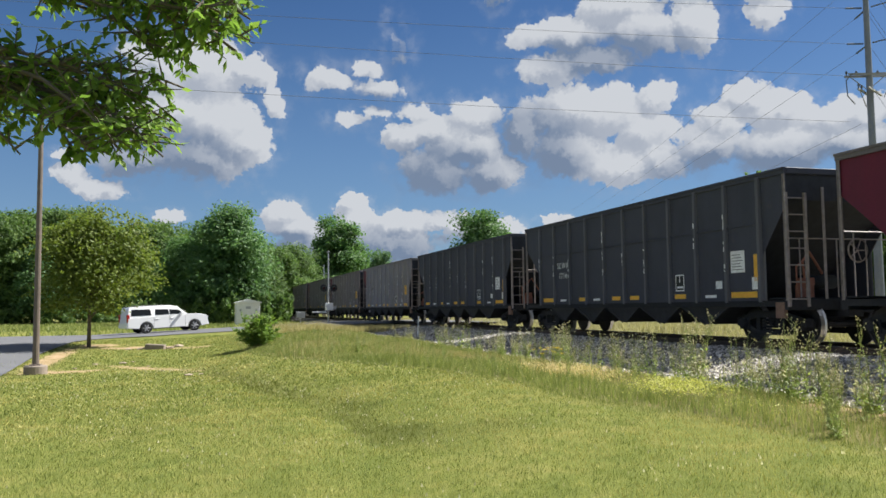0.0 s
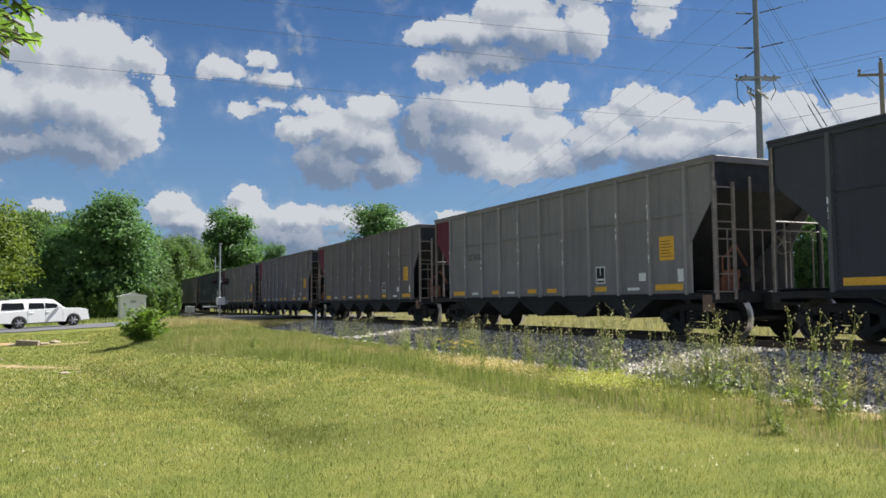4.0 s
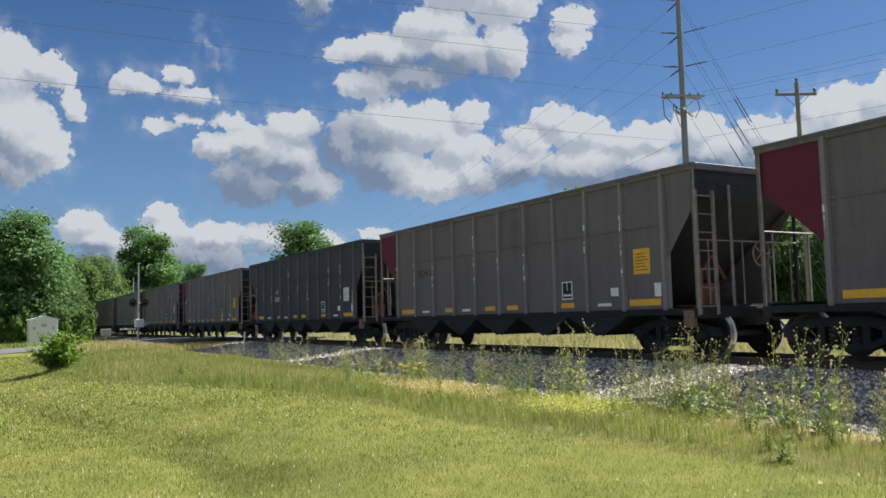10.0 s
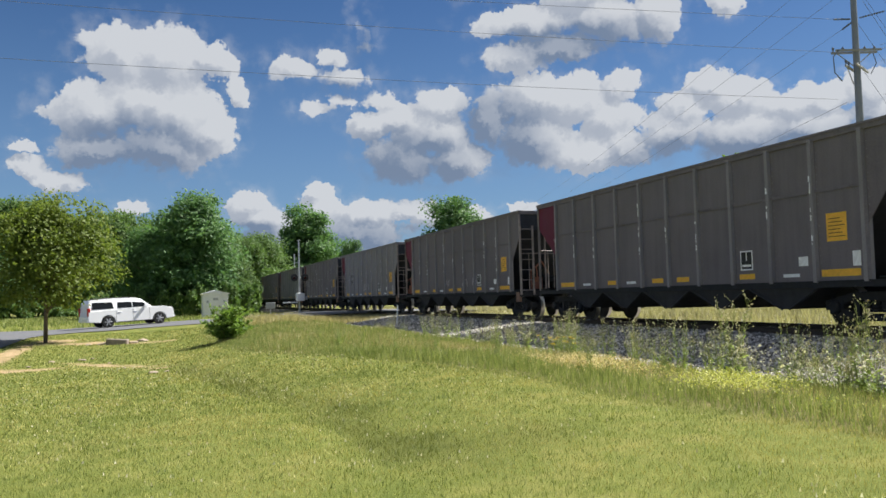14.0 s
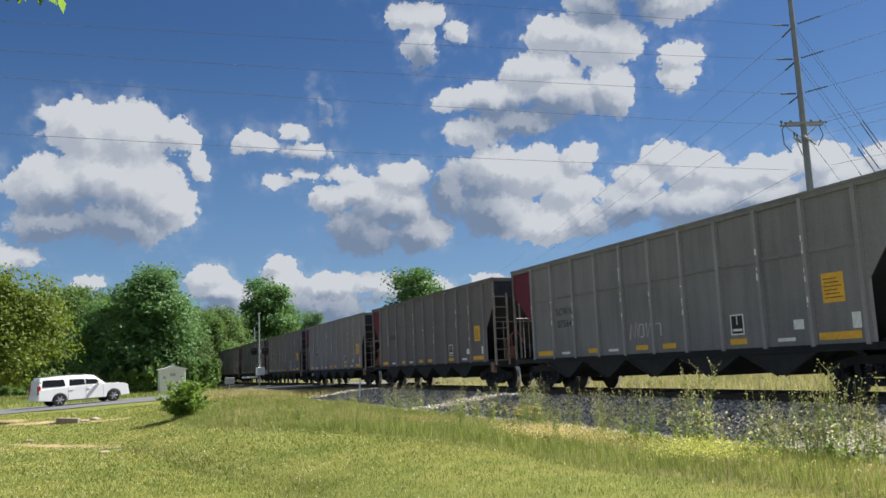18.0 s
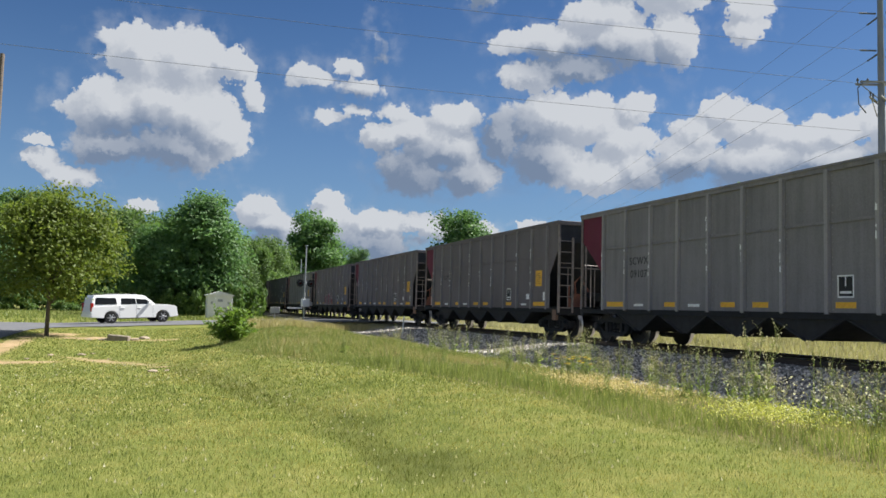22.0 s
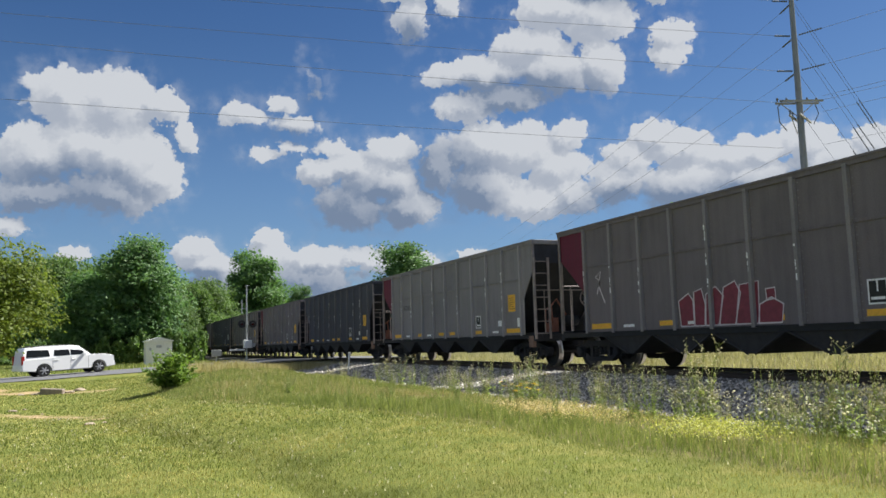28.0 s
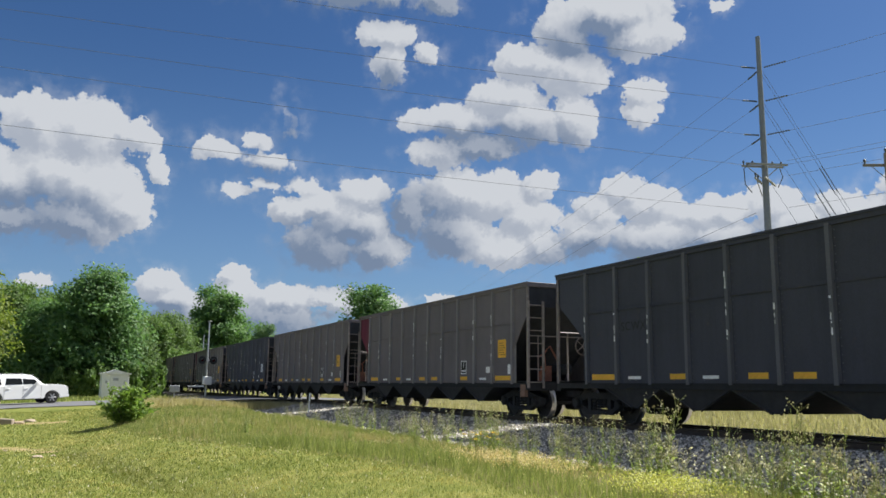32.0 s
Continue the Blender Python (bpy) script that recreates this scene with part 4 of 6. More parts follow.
def letters():
    for (n, car), (_, paint, red, board, text, ink) in zip(train, CARS):
        for i, word in enumerate(text.split("|") if text else ()):
            part("lettering", lettering(word, 0.30, WHITE if ink == "w" else BLACK_INK), None, car, at=pose(-WIDE + 0.034, 2.85 if n == 8 else 4.09, 2.24 - 0.36 * i) @ ON_SIDE)
    for i, word in enumerate(("T", "750")):
        part("lettering", lettering(word, 0.30, WORN_INK), None, dict(train)[8], "half-worn grey stencil", at=pose(-WIDE + 0.034, 3.72, 2.24 - 0.36 * i) @ ON_SIDE)


letters()


def ribbon(bm, pts, w, x):
    """A flat painted stroke on the side, along points of (y, z)."""
    left, right = [], []
    for i, (a, b) in enumerate(pts):
        (c, d), (e, f) = pts[max(0, i - 1)], pts[min(len(pts) - 1, i + 1)]
        ln = math.hypot(e - c, f - d) or 1
        u, v = -(f - d) / ln * w / 2, (e - c) / ln * w / 2
        left.append(bm.verts.new((x, a + u, b + v)))
        right.append(bm.verts.new((x, a - u, b - v)))
    for i in range(len(pts) - 1):
        bm.faces.new((left[i], left[i + 1], right[i + 1], right[i]))


def graffiti():
    """Sprayed shapes on two cars: a dark red fill with pale outlines, and pale scrawls."""
    cars = dict(train)
    red = plain("sprayed_dark_red", (0.20, 0.03, 0.05), 0.6, 0, 9, 0.3)
    pale = plain("sprayed_pale_paint", (0.62, 0.56, 0.58), 0.7, 0, 9, 0.2)
    x = -WIDE + 0.033
    tag = [[(2.05, 1.04), (2.1, 1.62), (1.75, 1.78), (1.6, 1.62), (1.6, 1.04)], [(1.58, 1.04), (1.56, 1.8), (1.3, 1.86), (1.2, 1.5), (1.25, 1.04)], [(1.22, 1.04), (1.16, 1.72), (0.85, 1.88), (0.62, 1.66), (0.8, 1.04)], [(0.78, 1.04), (0.6, 1.84), (0.25, 1.95), (0.1, 1.7), (0.3, 1.04)], [(0.28, 1.04), (0.12, 1.86), (-0.42, 1.9), (-0.38, 1.04)], [(-0.36, 1.04), (-0.42, 1.42), (-0.75, 1.55), (-1.05, 1.4), (-0.98, 1.04)], [(-0.62, 1.5), (-0.6, 1.72), (-0.85, 1.74), (-0.86, 1.52)]]
    for k, shape in enumerate(tag):
        bm = bmesh.new()
        bm.faces.new([bm.verts.new((x - 0.0015 * k, y, z)) for y, z in shape])
        fill = part("sprayed_shape", bm, red, cars[16], "dark red sprayed shape with pale outline")
        bm = bmesh.new()
        ribbon(bm, shape + shape[:1], 0.035, x - 0.012 - 0.0005 * k)
        part("sprayed_outline", bm, pale, fill)
    scrawl = {16: [[(5.45, 2.0), (5.3, 2.35), (5.5, 2.45), (5.25, 2.6), (5.35, 2.2), (5.1, 1.75)]],
              11: [[(0.8, 1.35), (0.72, 1.75), (0.6, 1.4), (0.5, 1.78), (0.42, 1.4), (0.36, 1.72), (0.2, 1.72), (0.2, 1.42), (0.34, 1.4)], [(0.08, 1.75), (0.05, 1.4), (-0.1, 1.74), (-0.14, 1.38), (-0.3, 1.7), (-0.5, 1.7), (-0.5, 1.4)]],
              10: [[(1.0, 1.3), (0.8, 1.6), (0.7, 1.3), (0.5, 1.6)], [(-1.2, 1.3), (-1.4, 1.62), (-1.5, 1.3), (-1.7, 1.6), (-1.8, 1.3)], [(-2.4, 1.3), (-2.5, 1.6), (-2.8, 1.6), (-2.8, 1.3)]]}
    for n, rows in scrawl.items():
        for row in rows:
            bm = bmesh.new()
            ribbon(bm, row, 0.045, x - 0.002)
            part("sprayed_scrawl", bm, pale, cars[n], "pale sprayed scrawl")


graffiti()

# ---- roads ----
def asphalt_mat():
    m = Nodes("worn_asphalt", 0.85, 0, 0.3)
    p = m.world()
    fine, big = m.noise(60, 4, 0.7, p), m.noise(0.7, 5, 0.6, p)
    m.colour(m.ramp(m.mix(0.45, fine, big), (0.25, (0.10, 0.10, 0.104)), (0.75, (0.18, 0.18, 0.186))))
    m.bump(fine, 0.4, 0.01)
    return m.mat


ASPHALT = asphalt_mat()


def road_z(x, y=55):
    return grade(x)


rx = axis_steps((-140, -20, 10), (-20, 30, 0.8), (30, 140, 10))
road = new("road", mesh_of("road", sheet(rx, [51.6, 53.5, 56, 59, 62.6], road_z), ASPHALT, True))
tagged(road, "grey worn asphalt road over the level crossing", "road", kind="structure")
bm = bmesh.new()
left, right = [], []
for i in range(40):
    y = 4 + i * 1.22
    near = -6.1 - 0.35 * math.sin(y * 0.2) + 4.6 * ss(45.5, 51.6, y) ** 2
    left.append(bm.verts.new((-16 - 3 * ss(44, 51, y), y, ground_z(-15, y) + 0.04)))
    right.append((bm.verts.new((-10.5, y, ground_z(-10.5, y) + 0.05)), bm.verts.new((near, y, ground_z(near, y) + 0.04))))
for i in range(39):
    bm.faces.new((left[i], right[i][0], right[i + 1][0], left[i + 1]))
    bm.faces.new((right[i][0], right[i][1], right[i + 1][1], right[i + 1][0]))
drive = new("driveway", mesh_of("driveway", bm, ASPHALT, True))
tagged(drive, "grey asphalt driveway joining the road", "driveway", kind="structure")

# ---- the white car ----
CAR_WHITE = Nodes("white_car_paint", 0.25, 0, 0.5).colour((0.90, 0.90, 0.89)).set("Coat Weight", 0.5).mat
DARK_GLASS = Nodes("tinted_glass", 0.2, 0, 0.06).colour((0.012, 0.014, 0.016)).mat
RUBBER = plain("tyre_rubber", (0.02, 0.02, 0.02), 0.9, 0, 20)
ALLOY = plain("alloy_rim", (0.55, 0.55, 0.56), 0.3, 0.9, 20, 0.08)
TRIM_BLACK = plain("black_plastic", (0.018, 0.018, 0.02), 0.5, 0, 20)
CHROME = Nodes("bright_chrome", 0.12, 1.0).colour((0.75, 0.75, 0.76)).mat
LAMP_GLASS = Nodes("headlamp_glass", 0.08, 0.2).colour((0.6, 0.62, 0.65)).mat
LAMP_RED = Nodes("tail_lamp_red", 0.15).colour((0.35, 0.02, 0.02)).mat


def suv():
    """A long full-size estate car; its nose points along +x of its own space, its base lies on the road."""
    car = thing("suv", "parked long white sport utility car with dark windows", "car")
    # lower body: outline from the side, with wheel arches cut in
    def arch(cx, r, n=9):
        return [(cx + r * math.cos(math.pi - math.pi * i / (n - 1)), 0.36 + r * math.sin(math.pi - math.pi * i / (n - 1))) for i in range(n)]
    low = [(-2.85, 0.42), (-2.88, 0.75), (-2.83, 1.12), (-1.0, 1.19), (1.25, 1.23), (2.15, 1.20), (2.62, 1.12), (2.76, 1.0), (2.82, 0.62), (2.78, 0.4), (2.32, 0.34)]
    low += arch(1.8, 0.47)[::-1] + [(1.2, 0.32), (-1.1, 0.32)] + arch(-1.6, 0.47)[::-1] + [(-2.1, 0.36)]
    bm = prism(bmesh.new(), low, "y", -1.0, 1.0)
    part("body", bevelled(bm, 0.035, 2), CAR_WHITE, car)
    roof = [(-2.82, 1.1), (-2.76, 1.66), (-2.66, 1.84), (-1.2, 1.91), (0.15, 1.89), (0.62, 1.80), (1.36, 1.19)]
    bm = bmesh.new()
    one = [bm.verts.new((x, -0.96 + 0.2 * ss(1.1, 1.87, z), z)) for x, z in roof]
    two = [bm.verts.new((x, 0.96 - 0.2 * ss(1.1, 1.87, z), z)) for x, z in roof]
    bm.faces.new(one), bm.faces.new(two[::-1])
    for i in range(len(roof)):
        j = (i + 1) % len(roof)
        bm.faces.new((one[i], two[i], two[j], one[j]))
    part("cabin", bevelled(bm, 0.03, 2), CAR_WHITE, car)
    panes = [[(-2.62, 1.25), (-2.55, 1.69), (-1.30, 1.73), (-1.22, 1.25)], [(-0.98, 1.25), (-0.94, 1.73), (-0.04, 1.74), (0.0, 1.25)], [(0.05, 1.25), (0.02, 1.74), (0.50, 1.72), (1.08, 1.25)]]
    for s in (-1, 1):
        for pane in panes:
            bm = bmesh.new()
            out = [bm.verts.new((x, s * (0.972 - 0.2 * ss(1.1, 1.87, z)), z)) for x, z in pane]
            inn = [bm.verts.new((x, s * (0.93 - 0.2 * ss(1.1, 1.87, z)), z)) for x, z in pane]
            bm.faces.new(out), bm.faces.new(inn[::-1])
            for i in range(len(pane)):
                j = (i + 1) % len(pane)
                bm.faces.new((out[i], out[j], inn[j], inn[i]))
            part("window", bm, DARK_GLASS, car, "dark tinted side window")
        for x in (-1.08, 0.02, 1.12):
            part("door_seam", block(x - 0.006, x + 0.006, s * 0.99, s * 1.004, 0.42, 1.16), TRIM_BLACK, car)
        for x in (-0.85, 0.2):
            part("door_handle", block(x - 0.12, x + 0.12, s * 1.0, s * 1.03, 0.98, 1.02, 0.008), CAR_WHITE, car)
        part("running_board", block(-1.05, 1.15, s * 0.9, s * 1.06, 0.3, 0.36, 0.015), TRIM_BLACK, car)
        part("side_mirror", block(0.72, 0.94, s * 1.0, s * 1.2, 1.2, 1.38, 0.04, 2), CAR_WHITE, car)
        part("roof_rail", tube(bmesh.new(), [(-2.3, s * 0.68, 1.88), (-2.2, s * 0.68, 1.93), (0.0, s * 0.68, 1.93), (0.1, s * 0.68, 1.88)], 0.02, 6), TRIM_BLACK, car)
        part("headlamp", block(2.52, 2.80, s * 0.62, s * 0.97, 0.88, 1.06, 0.03, 2), LAMP_GLASS, car)
        part("tail_lamp", block(-2.9, -2.72, s * 0.82, s * 0.985, 0.8, 1.35, 0.02), LAMP_RED, car)
        for x in (-1.6, 1.8):
            wheel = part("wheel", lathe(bmesh.new(), [(-0.14, 0.26), (-0.14, 0.36), (-0.10, 0.39), (0.10, 0.39), (0.14, 0.36), (0.14, 0.26)], 24, "y"), RUBBER, car, at=pose(x, s * 0.86, 0.39))
            bm = lathe(bmesh.new(), [(-0.135, 0.262), (-0.12, 0.255), (-0.07, 0.235)], 20, "y")
            for k in range(6):
                a = k * math.pi / 3
                tube(bm, [(0, -0.115, 0), (0.25 * math.cos(a), -0.12, 0.25 * math.sin(a))], 0.045, 5)
            part("rim", bm, ALLOY, wheel, at=pose(0, 0, 0, 0, 0, 0 if s < 0 else 180))
    part("windscreen", prism(bmesh.new(), [(0.68, 1.77), (1.32, 1.22), (1.35, 1.235), (0.71, 1.80)], "y", -0.74, 0.74), DARK_GLASS, car)
    part("grille", block(2.74, 2.835, -0.6, 0.6, 0.6, 0.95, 0.02), TRIM_BLACK, car)
    part("grille_bar", block(2.83, 2.85, -0.6, 0.6, 0.77, 0.82, 0.01), CHROME, car)
    part("bumper", block(2.6, 2.88, -0.96, 0.96, 0.38, 0.58, 0.04, 2), CAR_WHITE, car)
    part("rear_bumper", block(-2.95, -2.75, -0.96, 0.96, 0.42, 0.62, 0.04, 2), CAR_WHITE, car)
    return car


suv().matrix_basis = pose(-1.95, 59.5, road_z(-1.95), 0, -2.3, 21) @ Matrix.Scale(0.97, 4)

# ---- instrument shed, crossing signal, lamp post ----
METAL_WHITE = plain("white_enamelled_steel", (0.82, 0.82, 0.81), 0.45, 0, 6, 0.07)
GALV = plain("galvanised_steel", (0.46, 0.47, 0.48), 0.45, 0.6, 7, 0.2)
CONCRETE = plain("pitted_concrete", (0.25, 0.205, 0.165), 0.9, 0, 9, 0.25)
RUST_POLE = plain("weathered_brown_pole", (0.17, 0.135, 0.11), 0.7, 0.2, 5, 0.25)


def shed():
    s = thing("signal_shed", "small white steel railway instrument shed with a gabled roof", "shed", at=pose(4.15, 69.5, ground_z(4.15, 69.5) - 0.2, 0, 0, 2))
    part("wall_shell", block(-0.95, 0.95, -0.85, 0.85, 0.12, 2.05, 0.015), METAL_WHITE, s)
    part("base", block(-1.0, 1.0, -0.9, 0.9, 0, 0.12, 0.01), CONCRETE, s)
    bm = prism(bmesh.new(), [(-1.08, 2.03), (1.08, 2.03), (1.08, 2.08), (0, 2.36), (-1.08, 2.08)], "y", -0.98, 0.98)
    part("roof", bm, METAL_WHITE, s)
    d = part("door", block(-0.36, 0.40, -0.885, -0.852, 0.22, 1.9, 0.008), METAL_WHITE, s)
    part("handle", block(0.26, 0.31, -0.92, -0.888, 0.95, 1.15, 0.006), TRIM_BLACK, d)
    part("vent", block(-0.2, 0.2, -0.892, -0.886, 1.55, 1.75), GALV, d)
    for x in (-0.62, 0.66):
        part("label_plate", block(x - 0.08, x + 0.08, -0.858, -0.852, 1.35, 1.55), GALV, s)
    return s


shed()
LENS_DARK = Nodes("unlit_red_lens", 0.2).colour((0.06, 0.008, 0.008)).mat


def crossing_signal(x, y, h=5.15):
    z = ground_z(x, y)
    s = thing("crossing_signal", "galvanised level crossing mast with black-hooded flashing lights", "signal", at=pose(x, y, z, 0, 0, 8))
    part("mast", tube(bmesh.new(), [(0, 0, 0.1), (0, 0, 3.2), (0, 0, 3.25), (0, 0, h)], 0.075, 10, 0.05), GALV, s)
    part("base", block(-0.22, 0.22, -0.22, 0.22, -0.1, 0.32, 0.03), METAL_WHITE, s)
    part("light_arm", tube(bmesh.new(), [(-0.55, 0, 3.05), (0.55, 0, 3.05)], 0.04, 8), GALV, s)
    for sx in (-0.42, 0.42):
        lamp = part("light_disc", lathe(bmesh.new(), [(-0.02, 0.02), (-0.02, 0.29), (0.0, 0.29), (0.01, 0.02)], 20, "y"), TRIM_BLACK, s, "black backing disc", at=pose(sx, -0.1, 3.05))
        part("lens", lathe(bmesh.new(), [(-0.05, 0.02), (-0.045, 0.1), (-0.02, 0.105)], 16, "y"), LENS_DARK, lamp)
        bm = bmesh.new()
        one, two = [], []
        for i in range(9):
            a = math.pi * (0.05 + 0.9 * i / 8)
            one.append(bm.verts.new((0.125 * math.cos(a), -0.02, 0.125 * math.sin(a))))
            two.append(bm.verts.new((0.125 * math.cos(a), -0.3, 0.125 * math.sin(a) - 0.03)))
        for i in range(8):
            bm.faces.new((one[i], one[i + 1], two[i + 1], two[i]))
        part("hood", bm, TRIM_BLACK, lamp)
        part("light_housing", lathe(bmesh.new(), [(0.0, 0.13), (0.14, 0.12), (0.18, 0.03)], 14, "y"), GALV, lamp)
    part("gate_mechanism", block(-0.26, 0.32, -0.34, 0.1, 1.25, 1.86, 0.03), METAL_WHITE, s)
    part("counterweight_arm", block(0.26, 0.62, -0.14, -0.06, 1.32, 1.62, 0.02), GALV, s)
    part("gate_arm_stub", block(-1.35, -0.2, -0.2, -0.12, 1.08, 1.2, 0.01), METAL_WHITE, s)
    part("bell", lathe(bmesh.new(), [(-0.04, 0.03), (0.02, 0.14), (0.05, 0.13)], 14, "z"), GALV, s, at=pose(0, 0, h + 0.02))
    part("whip_aerial", tube(bmesh.new(), [(-0.36, 0, 3.85), (-0.36, 0, 4.9)], 0.03, 6), METAL_WHITE, s)
    part("aerial_bracket", block(-0.38, 0.0, -0.015, 0.015, 4.2, 4.24), GALV, s)
    return s


crossing_signal(10.2, 65.0, 5.9)
cab = thing("relay_box", "small grey steel relay cabinet on a post", "cabinet", at=pose(8.3, 67.5, ground_z(8.3, 67.5)))
part("post", block(-0.05, 0.05, -0.05, 0.05, 0, 0.7), GALV, cab)
part("cabinet", block(-0.35, 0.35, -0.2, 0.2, 0.65, 1.15, 0.02), GALV, cab)

lamp_z = ground_z(-5.08, 30.4)
lamp = thing("lamp_post", "tall brown steel lamp post on a round concrete footing", "lamp post", at=pose(-5.08, 30.4, lamp_z))
part("pole", tube(bmesh.new(), [(0, 0, 0.3), (0, 0, 5), (0, 0, 9.6)], 0.11, 12, 0.07), RUST_POLE, lamp)
part("footing", lathe(bmesh.new(), [(-0.15, 0.37), (0.26, 0.37), (0.30, 0.33)], 22, "z"), CONCRETE, lamp)
part("base_flange", block(-0.17, 0.17, -0.17, 0.17, 0.3, 0.34, 0.01), RUST_POLE, lamp)

# a white marker post beside the track
mk = new("marker_post", mesh_of("marker_post", tube(bmesh.new(), [(0, 0, -0.1), (0, 0, 0.9)], 0.035, 8), METAL_WHITE))
mk.matrix_basis = pose(TRACK - 3.9, 37.0, ballast_z(TRACK - 3.9), 0, 3, 0)
tagged(mk, "thin white plastic marker post beside the track", "post")

# ---- stones lying on the clay ----
STONE = plain("pale_field_stone", (0.34, 0.27, 0.20), 0.9, 0, 7, 0.3)


def rock_mesh(seed):
    rnd = random.Random(seed)
    bm = bmesh.new()
    bmesh.ops.create_icosphere(bm, subdivisions=2, radius=1)
    for v in bm.verts:
        v.co *= 0.8 + 0.35 * noise.noise(v.co * 1.2 + Vector((seed * 7.1, 0, 0)))
        v.co.z *= 0.4
    return mesh_of("stone", bm, STONE)


rocks = [rock_mesh(i) for i in range(4)]
for i, (x, y, r) in enumerate([(-0.1, 26.0, 0.16), (0.25, 26.4, 0.1), (-2.6, 34.0, 0.17), (-2.3, 34.6, 0.1), (-1.6, 32.2, 0.08), (-2.3, 41.2, 0.26), (-1.7, 41.6, 0.34), (-1.1, 41.2, 0.22), (-3.0, 41.5, 0.16), (-0.7, 41.8, 0.3), (-3.6, 33.9, 0.12), (-4.1, 32.2, 0.1), (-1.0, 29.5, 0.07)]):
    st = new("stone", rocks[i % 4])
    st.matrix_basis = pose(x, y, ground_z(x, y) + r * 0.12, 0, 0, i * 77) @ Matrix.Diagonal((r * 1.2, r, r * 0.9, 1))
    tagged(st, "pale weathered stone lying on bare clay", "stone", "stones on the lawn")
cb = new("concrete_block", mesh_of("concrete_block", block(-0.45, 0.45, -0.2, 0.2, -0.1, 0.24, 0.03), CONCRETE))
cb.matrix_basis = pose(-1.75, 41.0, ground_z(-1.75, 41.0), 0, 4, -12)
tagged(cb, "weathered concrete block half sunk in bare clay", "block")

# ---- power poles and wires ----
POLE_STEEL = plain("grey_steel_pole", (0.22, 0.24, 0.27), 0.6, 0.3, 4, 0.15)
OLD_POLE = plain("weathered_pole_wood", (0.23, 0.2, 0.17), 0.9, 0, 6, 0.25)
ARM_GREY = plain("silvered_crossarm_wood", (0.30, 0.30, 0.30), 0.85, 0, 6, 0.2)
WIRE = plain("dull_aluminium_wire", (0.2, 0.21, 0.23), 0.6, 0.4, 3, 0.1)
INSUL = plain("grey_polymer", (0.10, 0.11, 0.12), 0.4, 0, 8)
PX, PY = 33.5, 33.3


def insulator(bm, a, b):
    a, b = Vector(a), Vector(b)
    tube(bm, [a, b], 0.02, 6)
    n = 9
    for i in range(n):
        k = (i + 0.5) / n
        p, d = a.lerp(b, k), (b - a).normalized() * 0.02
        tube(bm, [p - d, p + d], 0.05, 8)


def power_pole():
    z0 = ground_z(PX, PY)
    p = thing("transmission_pole", "tall grey steel power pole with dead-end insulators and crossarms", "power pole", at=pose(PX, PY, z0))
    part("shaft", tube(bmesh.new(), [(0, 0, 0), (0, 0, 10), (0, 0, 20.8 - z0)], 0.24, 14, 0.12), POLE_STEEL, p)
    for z in (18.95, 17.05, 15.15):
        bm = bmesh.new()
        insulator(bm, (-0.25, 0.03, z - z0), (-1.2, 0.15, z - z0 - 0.06))
        insulator(bm, (0.06, -0.25, z - z0), (0.34, -1.5, z - z0 - 0.06))
        insulator(bm, (0.15, 0.2, z - z0), (0.55, 1.35, z - z0 - 0.05))
        part("insulator_string", bm, INSUL, p)
    for i, (z, turn) in enumerate(((13.5, -20), (12.6, 30))):
        bm = bmesh.new()
        for s in (-0.24, 0.24):
            hexa(bm, -1.15, 1.15, s - 0.04, s + 0.04, z - z0 - 0.05, z - z0 + 0.05)
        tube(bm, [(-0.9, 0.24, z - z0), (0, 0.2, z - z0 - 0.75)], 0.025, 5)
        tube(bm, [(0.9, 0.24, z - z0), (0, 0.2, z - z0 - 0.75)], 0.025, 5)
        arm = part("crossarm", bm, ARM_GREY, p, at=pose(0, 0, 0, 0, 0, turn))
        for x in (-1.05, -0.55, 0.55, 1.05):
            part("pin_insulator", lathe(bmesh.new(), [(0.0, 0.03), (0.1, 0.04), (0.14, 0.07), (0.2, 0.05), (0.24, 0.03)], 10, "z"), INSUL, arm, at=pose(x, 0.24, z - z0 + 0.07))
    bm = bmesh.new()
    tube(bm, [(-1.1, 0, 13.5 - z0), (-1.5, 0, 13.1 - z0), (-1.45, 0, 12.3 - z0), (-1.0, 0, 11.9 - z0)], 0.03, 6)
    tube(bm, [(1.1, 0, 13.5 - z0), (1.3, 0, 13.0 - z0), (0.9, 0, 12.4 - z0)], 0.025, 6)
    part("jumper_cable", bm, INSUL, p)
    return p


power_pole()


def wire_line(points, sag=0.0, r=0.011, n=14):
    a, b = Vector(points[0]), Vector(points[1])
    pts = []
    for i in range(n + 1):
        k = i / n
        q = a.lerp(b, k)
        q.z -= 4 * sag * k * (1 - k)
        pts.append(q)
    return tube(bmesh.new(), pts, r, 5)


